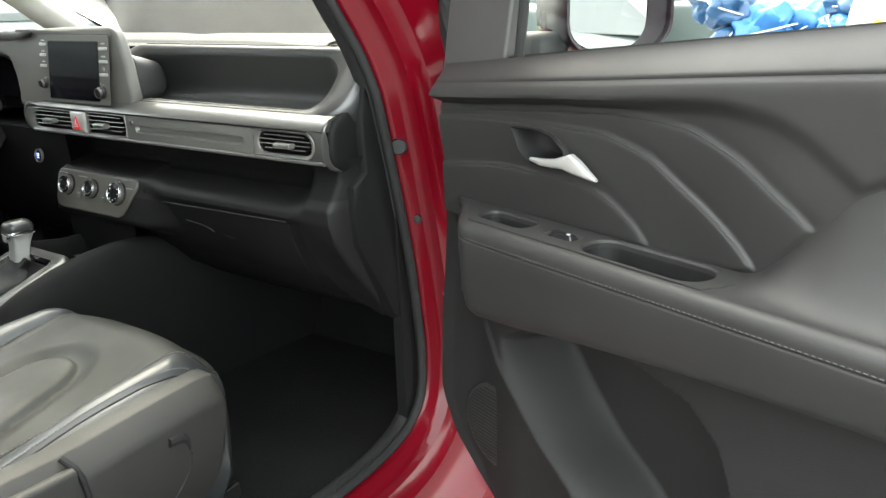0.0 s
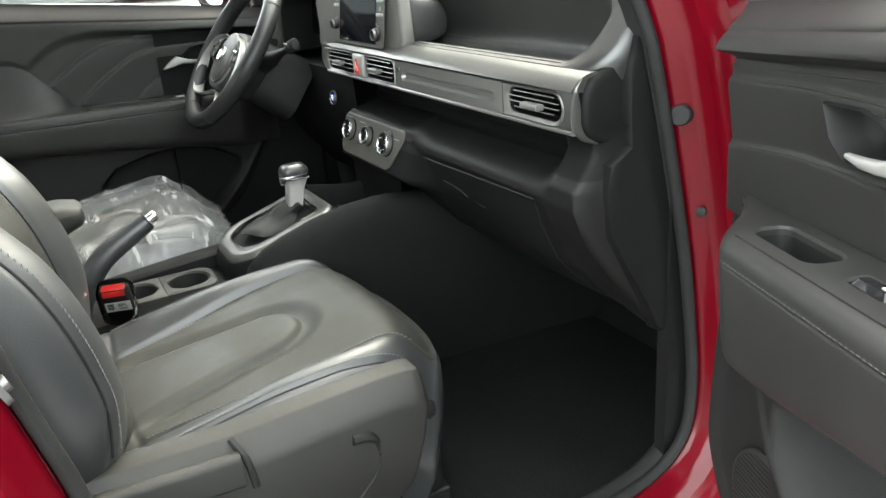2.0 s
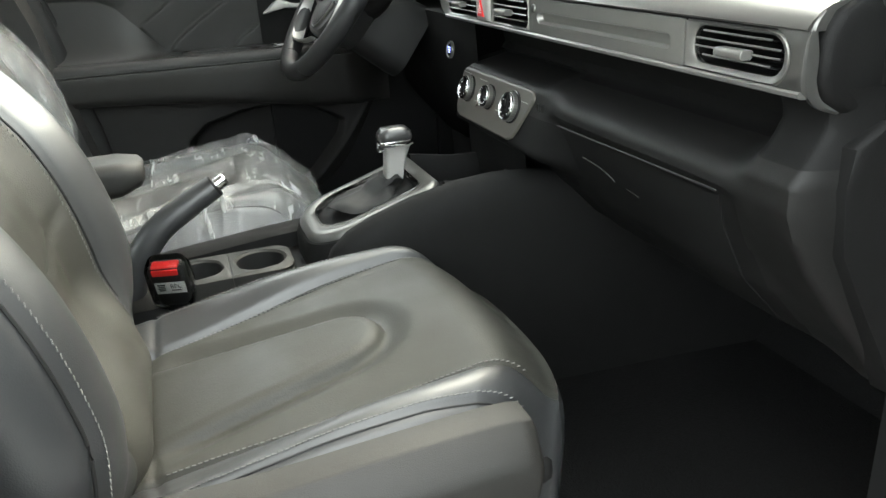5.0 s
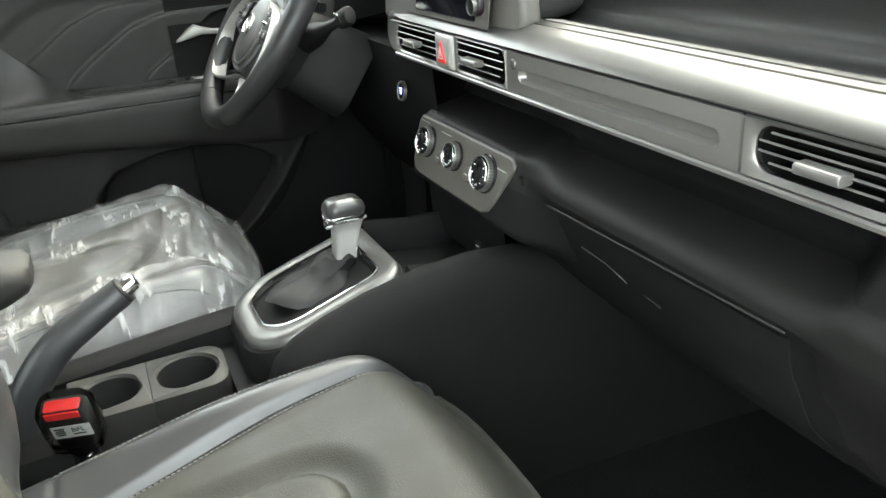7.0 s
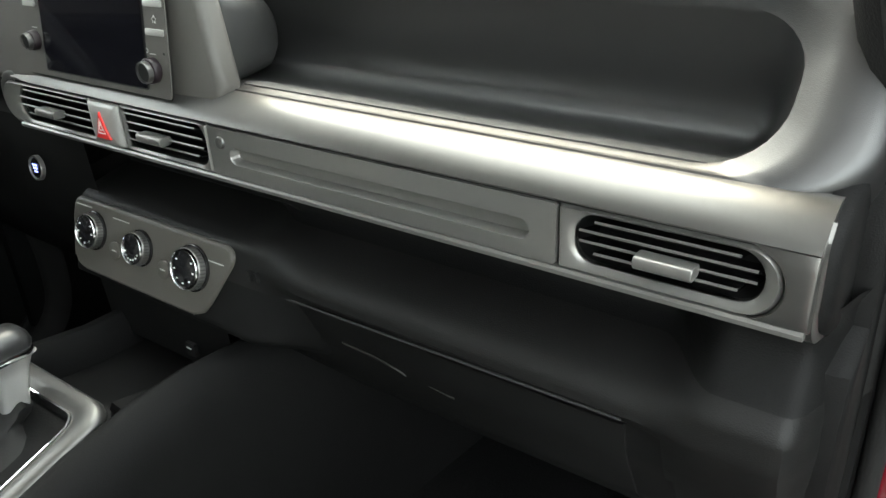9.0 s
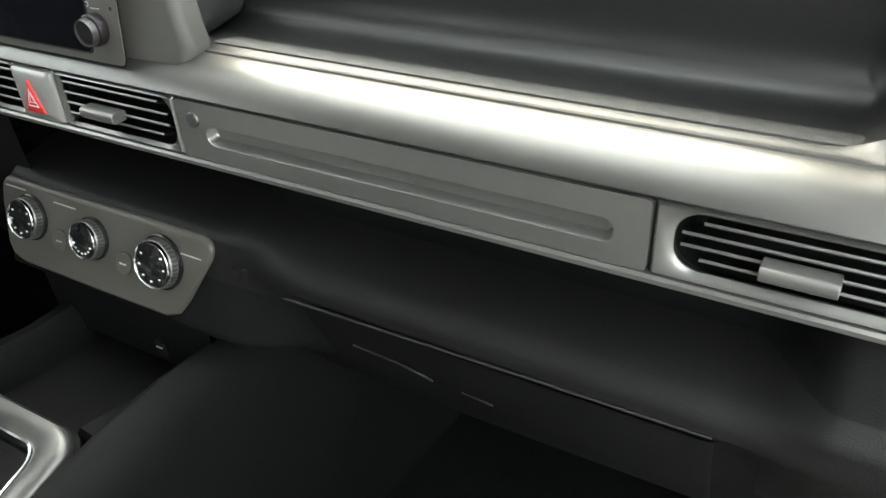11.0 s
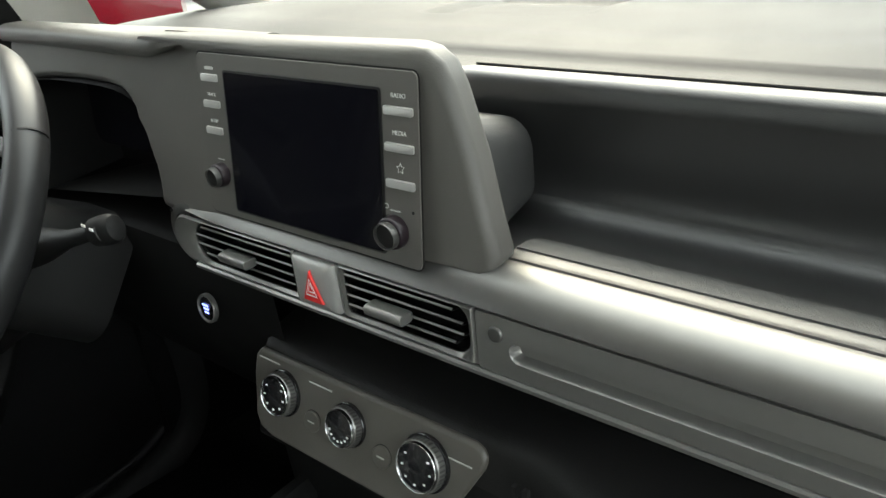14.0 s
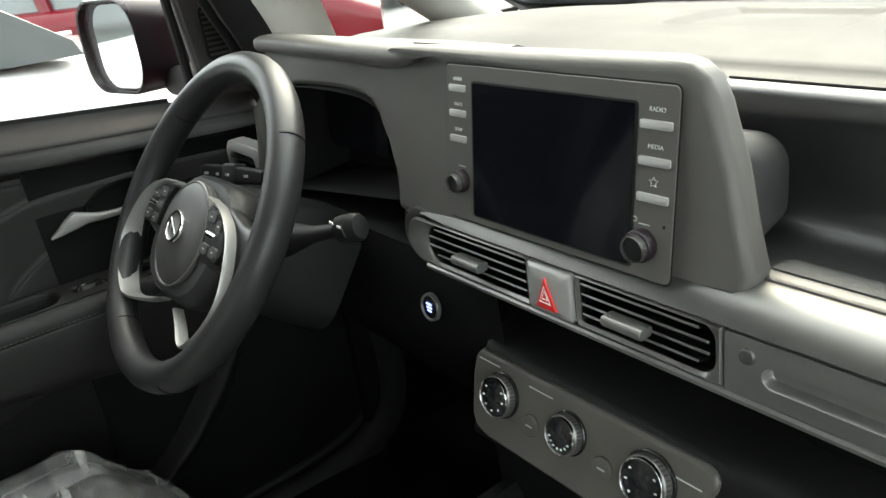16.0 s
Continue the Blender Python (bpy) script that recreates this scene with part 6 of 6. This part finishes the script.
def back_mesh(cx, foot, zone=""):
    bm, rows = bmesh.new(), []
    nz, nx = 96, 136
    for j in range(nz + 1):
        z = 0.545 + 0.72 * j / nz
        w = 0.272 - 0.022 * smooth(0.70, 0.58, z) - 0.07 * smooth(1.02, 1.28, z)
        row = []
        for i in range(nx + 1):
            x = -w + 2 * w * i / nx
            row.append(bm.verts.new((cx + x, foot + back_front(x * 0.272 / w, z), z)))
        for i in range(nx, -1, -4):
            x = -w + 2 * w * i / nx
            row.append(bm.verts.new((cx + x * 0.96, foot - 0.20 - 0.36 * (z - 0.6), z)))
        rows.append(row)
    for a, b in zip(rows, rows[1:]):
        for i in range(len(a)):
            k = (i + 1) % len(a)
            middle = i < nx and abs(-0.272 + 0.544 * (i + 0.5) / nx) < 0.150
            if zone == "" or (zone == "insert") == middle:
                bm.faces.new((a[i], a[k], b[k], b[i]))
    if zone != "insert":
        bm.faces.new(rows[-1])
        bm.faces.new(rows[0])
    bmesh.ops.delete(bm, geom=[v for v in bm.verts if not v.link_faces], context="VERTS")
    return bm


def make_seat(name, cx, label, outer, armrest, shift=0.0):
    seat = thing(name, label, "car seat")
    fr, foot = -0.118 + shift, -0.590 + shift
    part("cushion", cushion_mesh(cx, fr, zone="insert"), LEATHER, seat, "grey black leather cushion insert with a stitched U")
    part("cushion_bolster", cushion_mesh(cx, fr, zone="bolster"), LEATHER_DARK, seat, "smooth black leather bolsters round the cushion")
    part("backrest", back_mesh(cx, foot, "insert"), LEATHER, seat, "grey black leather backrest insert")
    part("backrest_bolster", back_mesh(cx, foot, "bolster"), LEATHER_DARK, seat, "smooth black leather backrest with raised bolsters")
    # sewn seams: a dark cord with a row of stitches beside it
    def on_cushion(x, y, up):
        return (cx + x * HALF(y) / 0.268, fr + y - 0.085 * (abs(x) / 0.268) ** 3.2 * (1 + (y - 0.012) / 0.525), cushion_top(x, y) + up)
    for s in (-1, 1):
        for line, r in ((SEAM, 0.0017), (OUTER_SEAM, 0.0012)):
            part("piping", tube([on_cushion(s * line(y), y, 0.0004) for y in np.linspace(-0.42, -0.02, 34)], r, 6), BLACK, seat)
            stitches = bmesh.new()
            for y in np.linspace(-0.41, -0.03, 62):
                p = on_cushion(s * (line(y) - 0.0075), y, 0.0004)
                bmesh.ops.create_cube(stitches, size=1, matrix=Matrix.Translation(p) @ Matrix.Diagonal((0.0010, 0.0040, 0.0010, 1)))
            part("stitching", stitches, STITCH, seat, "pale row of stitches", smooth=False)
        for xs, r in ((0.150, 0.0016), (0.246, 0.0018)):
            bp = [(cx + s * xs, foot + back_front(xs, z) + 0.001, z) for z in np.linspace(0.64, 1.02, 30)]
            part("piping", tube(bp, r, 6), BLACK, seat)
            stitches = bmesh.new()
            for z in np.linspace(0.645, 1.02, 60):
                p = (cx + s * (xs - 0.0085), foot + back_front(xs - 0.0085, z) + 0.0004, z)
                bmesh.ops.create_cube(stitches, size=1, matrix=Matrix.Translation(p) @ Matrix.Diagonal((0.0010, 0.0010, 0.0042, 1)))
            part("stitching", stitches, STITCH, seat, "pale row of stitches", smooth=False)
    edge = [(cx + x * HALF(0) / 0.268, fr - 0.085 * (abs(x) / 0.268) ** 3.2 + 0.0135, cushion_top(x, 0.012) - 0.020) for x in np.linspace(-0.262, 0.262, 40)]
    part("front_piping", tube(edge, 0.002, 6), BLACK, seat)
    part("base", box((cx, fr - 0.24, 0.47), (0.44, 0.40, 0.16)), BLACK, seat, smooth=False, bevel=0.02)
    for sx in (-0.19, 0.19):
        part("rail", box((cx + sx, fr - 0.26, 0.375), (0.04, 0.46, 0.03)), BLACK, seat, smooth=False, bevel=0.004)
    # outer plastic side cover: a pale sloping ledge over an upright face, with the lever behind
    sx = cx + outer * 0.245
    o = spline([(0, -0.198, 0.615), (0, -0.215, 0.628), (0, -0.32, 0.626), (0, -0.45, 0.619), (0, -0.58, 0.622), (0, -0.68, 0.615), (0, -0.70, 0.55), (0, -0.60, 0.47), (0, -0.42, 0.455), (0, -0.29, 0.450), (0, -0.232, 0.475), (0, -0.206, 0.545)], 3)
    rings = []
    for dx, low, s in ((-0.03, 0.0, 1.0), (0.000, 0.0, 1.0), (0.004, 0.002, 0.998), (0.024, 0.024, 0.985), (0.029, 0.029, 0.975), (0.031, 0.034, 0.955)):
        rings.append([(sx + dx * outer, shift - 0.42 + (p.y + 0.42) * s, 0.53 + (p.z - 0.53) * s - low * smooth(0.53, 0.61, p.z)) for p in o])
    cover = part("side_cover", loft(rings), SEATPLASTIC, seat, "grey plastic side cover")
    lev = spline([(0, -0.448 + shift, 0.610), (0, -0.52 + shift, 0.612), (0, -0.62 + shift, 0.618)], 4)
    part("recline_lever", loft([[(sx + (0.028 + a) * outer, p.y, p.z - 0.022 + b) for a, b in rrect(0, 0, 0.020, 0.044, 0.007, 4)] for p in lev]), SEATPLASTIC, seat, "grey recline lever")
    part("lever_gap", tube(spline([(sx + 0.012 * outer, -0.452 + shift, 0.621), (sx + 0.030 * outer, -0.441 + shift, 0.598), (sx + 0.0315 * outer, -0.436 + shift, 0.560)], 4), 0.0045, 8), BLACK, cover)
    bow = spline([(sx + 0.031 * outer, -0.312 + shift, 0.574), (sx + 0.031 * outer, -0.290 + shift, 0.570), (sx + 0.031 * outer, -0.279 + shift, 0.552), (sx + 0.031 * outer, -0.284 + shift, 0.515), (sx + 0.031 * outer, -0.320 + shift, 0.478)], 5)
    part("recess_edge", tube(bow, lambda t: 0.0075 - 0.0055 * smooth(0.25, 0.55, t), 8), BLACK, cover, "dark edge of the finger recess")
    if armrest:
        ax = cx - outer * 0.30
        part("armrest", loft([[(ax + x, y, z) for x, z in rrect(0, zc, w, h, 0.018)] for y, zc, w, h in ((-0.80, 0.72, 0.085, 0.05), (-0.62, 0.735, 0.095, 0.055), (-0.555, 0.738, 0.095, 0.05), (-0.527, 0.741, 0.08, 0.036), (-0.52, 0.742, 0.06, 0.02))]), SEATPLASTIC, seat, "grey fold-down armrest")
    return seat


make_seat("passenger_car_seat", 0.330, "grey black leather front seat with a grey plastic side cover", 1, False)
make_seat("driver_car_seat", -0.385, "grey black leather front seat with a folded-down armrest", -1, True, -0.115)
wrapm = cushion_mesh(-0.385, -0.233, 0.05, 0.013, 4.0)
for v in wrapm.verts:
    v.co.z += 0.012
cover = thing("seat_film", "crumpled clear protective film over the driver cushion", "plastic film")
part("sheet", wrapm, WRAP, cover, recalc=False)
bk = back_mesh(-0.385, -0.705)
for v in bk.verts:
    v.co += Vector((0, 0.012 + 0.014 * noise.noise(v.co * 11), 0.004))
part("back_sheet", bk, WRAP, cover, recalc=False)


# ---- outside ----
ground = tagged(part("ground", box((0, 0, -0.05), (600, 600, 0.1)), CONCRETE, None, smooth=False), "pale concrete parking ground", "ground", kind="structure")


def make_car(name, m, paint, label):
    """A parked hatchback: body, glazing, wheels."""
    c = thing(name, label, "car", "parked cars")
    put = lambda bm: rot(m, bm)
    secs = []
    for y, zb, zt, w in ((-2.0, 0.35, 0.75, 0.70), (-1.9, 0.28, 0.95, 0.80), (-1.2, 0.25, 1.00, 0.86), (0, 0.25, 0.96, 0.87), (0.9, 0.25, 0.92, 0.86), (1.6, 0.28, 0.82, 0.80), (1.9, 0.34, 0.68, 0.66)):
        secs.append([(x, y, z) for x, z in outer_shape(-w, w, zb, zt, 0.12, 0.12)])
    part("body", put(loft(secs)), paint, c)
    cab = []
    for y, w, zt in ((-1.95, 0.70, 1.05), (-1.55, 0.66, 1.44), (-0.4, 0.64, 1.52), (0.15, 0.64, 1.46), (0.95, 0.74, 0.95)):
        cab.append([(x, y, z) for x, z in ((w * 1.12, 0.93), (w, zt), (-w, zt), (-w * 1.12, 0.93))])
    part("cabin", put(loft(cab)), DARKGLASS, c, "tinted windows", smooth=False, bevel=0.05)
    part("roof", put(loft([[(x, y, z) for x, z in ((w + 0.02, zt - 0.02), (w - 0.06, zt + 0.035), (-w + 0.06, zt + 0.035), (-w - 0.02, zt - 0.02))] for y, w, zt in ((-1.6, 0.66, 1.42), (-0.9, 0.65, 1.50), (-0.1, 0.64, 1.48), (0.15, 0.64, 1.44))])), paint, c)
    for s in (-1, 1):
        for y in (-1.25, 1.25):
            w = part("wheel", put(disc((s * 0.74, y, 0.31), 0.31, 0.14, (s, 0, 0), 32, 0.12)), TYRE, c)
            part("rim", put(disc((s * 0.83, y, 0.31), 0.20, 0.06, (s, 0, 0), 24, 0.2)), SILVER, w)
        part("pillar", put(tube([(s * 0.74, -0.35, 0.95), (s * 0.66, -0.45, 1.50)], 0.05, 8)), paint, c)
        part("handle", put(box((s * 0.875, -0.25, 0.82), (0.02, 0.16, 0.03))), CHROME, c, smooth=False, bevel=0.005)
    return c


make_car("parked_car", Matrix.Translation((-2.30, -0.9, 0)) @ Matrix.Diagonal((1, 1, 1.12, 1)), WHITECAR, "white hatchback parked beside the driver door")
make_car("parked_car", Matrix.Translation((-6.1, 1.5, 0)) @ Matrix.Rotation(-0.58, 4, "Z"), RED, "red hatchback parked ahead")
make_car("parked_car", Matrix.Translation((-11.0, 7.6, 0)) @ Matrix.Rotation(0.3, 4, "Z"), PALECAR, "grey green hatchback parked in the next bay")
make_car("parked_car", Matrix.Translation((4.7, -1.0, 0)) @ Matrix.Rotation(0.35, 4, "Z"), PALECAR, "grey green hatchback parked beyond the open door")
for k, (x, y, turn) in enumerate(((-6.4, 8.2, 0.9), (-4.2, 9.8, 1.0), (-1.6, 10.8, 1.2))):
    make_car("parked_car", Matrix.Translation((x, y, 0)) @ Matrix.Rotation(turn, 4, "Z"), PALECAR, "grey green car parked across the yard")


def lump(c, s, seed, rough=0.25):
    """A soft uneven bundle."""
    bm = bmesh.new()
    bmesh.ops.create_icosphere(bm, subdivisions=4, radius=1)
    for v in bm.verts:
        k = 1 + rough * noise.noise(v.co * 1.7 + Vector((seed, 0, 0))) + 0.3 * rough * noise.noise(v.co * 5 + Vector((0, seed, 0)))
        v.co = Vector((v.co.x * s[0] * k, v.co.y * s[1] * k, v.co.z * s[2] * k)) + Vector(c)
    return bm


# goods piled by a pale shop front across the yard
heap = random.Random(8)
for k in range(17):
    x, z = -0.10 + 0.92 * heap.random(), 0.52 + 0.16 * (k % 4) + 0.06 * heap.random()
    y, r = 4.25 + 0.3 * heap.random(), 0.10 + 0.07 * heap.random()
    bundle = thing("blue_bundle", "blue film-wrapped bundle with pale creases in a pile", "bundle", "pile of goods")
    part("sack", lump((x, y, z), (r * 1.2, r, r), k * 3.1, 0.45), (BLUEPLASTIC, BLUEDARK)[k % 2], bundle)
    turn = heap.uniform(0, 3.1)
    ends = [(x + 1.22 * r * math.cos(q) * math.cos(turn), y + r * 1.05 * math.sin(q), z + 1.05 * r * math.cos(q) * math.sin(turn)) for q in [2 * math.pi * i / 24 for i in range(24)]]
    part("cord", tube(ends, 0.006, 6, closed=True), WALLWHITE, bundle)
table = thing("goods_table", "long grey table under the piled goods", "table")
part("tabletop", box((0.7, 4.4, 0.40), (2.2, 0.8, 0.05)), WALLWHITE, table, smooth=False, bevel=0.01)
for x in (-0.3, 1.7):
    for y in (4.1, 4.7):
        part("leg", box((x, y, 0.19), (0.05, 0.05, 0.38)), SILVER_DARK, table, smooth=False)
sack = thing("white_sack", "stuffed white sack with a small yellow mark", "sack")
part("bag", lump((1.00, 4.25, 0.82), (0.24, 0.22, 0.40), 7.7, 0.15), WALLWHITE, sack)
part("patch", disc((0.96, 4.03, 0.92), 0.03, 0.01, (0, -1, 0), 16), YELLOW, sack)
ball = thing("red_ball", "red ball lying on the piled goods", "ball")
part("skin", lump((1.24, 4.25, 1.04), (0.11, 0.11, 0.12), 1.0, 0.03), REDPLASTIC, ball)
pedestal = thing("goods_box", "pale blue carton under the red ball", "box")
part("carton", box((1.24, 4.3, 0.67), (0.26, 0.3, 0.50)), MINT, pedestal, smooth=False, bevel=0.01)
shop = thing("shop_front", "pale mint and white building with tall windows", "building")
part("wall", box((7.0, 13.0, 2.2), (14.0, 0.3, 4.4)), MINT, shop, smooth=False)
for k in range(5):
    w = part("window", box((1.6 + 2.4 * k, 12.84, 1.6), (1.7, 0.08, 2.6)), DARKGLASS, shop, smooth=False)
    for dx in (-0.87, 0.0, 0.87):
        part("frame", box((1.6 + 2.4 * k + dx, 12.79, 1.6), (0.09, 0.06, 2.7)), WALLWHITE, w, smooth=False)
    part("sill", box((1.6 + 2.4 * k, 12.77, 0.26), (1.9, 0.16, 0.08)), WALLWHITE, w, smooth=False)
for x, y in ((-4.9, 7.4), (-6.4, 7.0), (-3.1, 8.6)):
    pole = thing("lamp_post", "thin grey post standing in the yard", "post", "posts")
    part("shaft", tube([(x, y, 0), (x, y, 2.0), (x, y, 4.2)], lambda t: 0.05 - 0.02 * t, 10), SILVER_DARK, pole)
    part("foot", disc((x, y, 0), 0.11, 0.05, (0, 0, 1), 16), SILVER_DARK, pole)
rng = random.Random(5)
hedge = bmesh.new()
for k in range(5200):
    c = Vector((rng.uniform(-7.5, -0.5), 7.3 + rng.uniform(-0.30, 0.30), 0))
    c.y -= 0.25 * (c.x + 4) * 0.5
    c.z = 0.03 + (0.32 + 0.10 * noise.noise((c.x * 1.3, 0, 0))) * rng.random() ** 0.6
    ax = Vector((rng.uniform(-1, 1), rng.uniform(-1, 1), rng.uniform(-0.4, 1))).normalized()
    sd = ax.orthogonal().normalized() * 0.03
    hedge.faces.new([hedge.verts.new(c - ax * 0.06), hedge.verts.new(c + sd), hedge.verts.new(c + ax * 0.06), hedge.verts.new(c - sd)])
tagged(part("hedge", hedge, FOLIAGE, None, smooth=False, recalc=False), "low bright green hedge behind the parked cars", "hedge", kind="stuff")
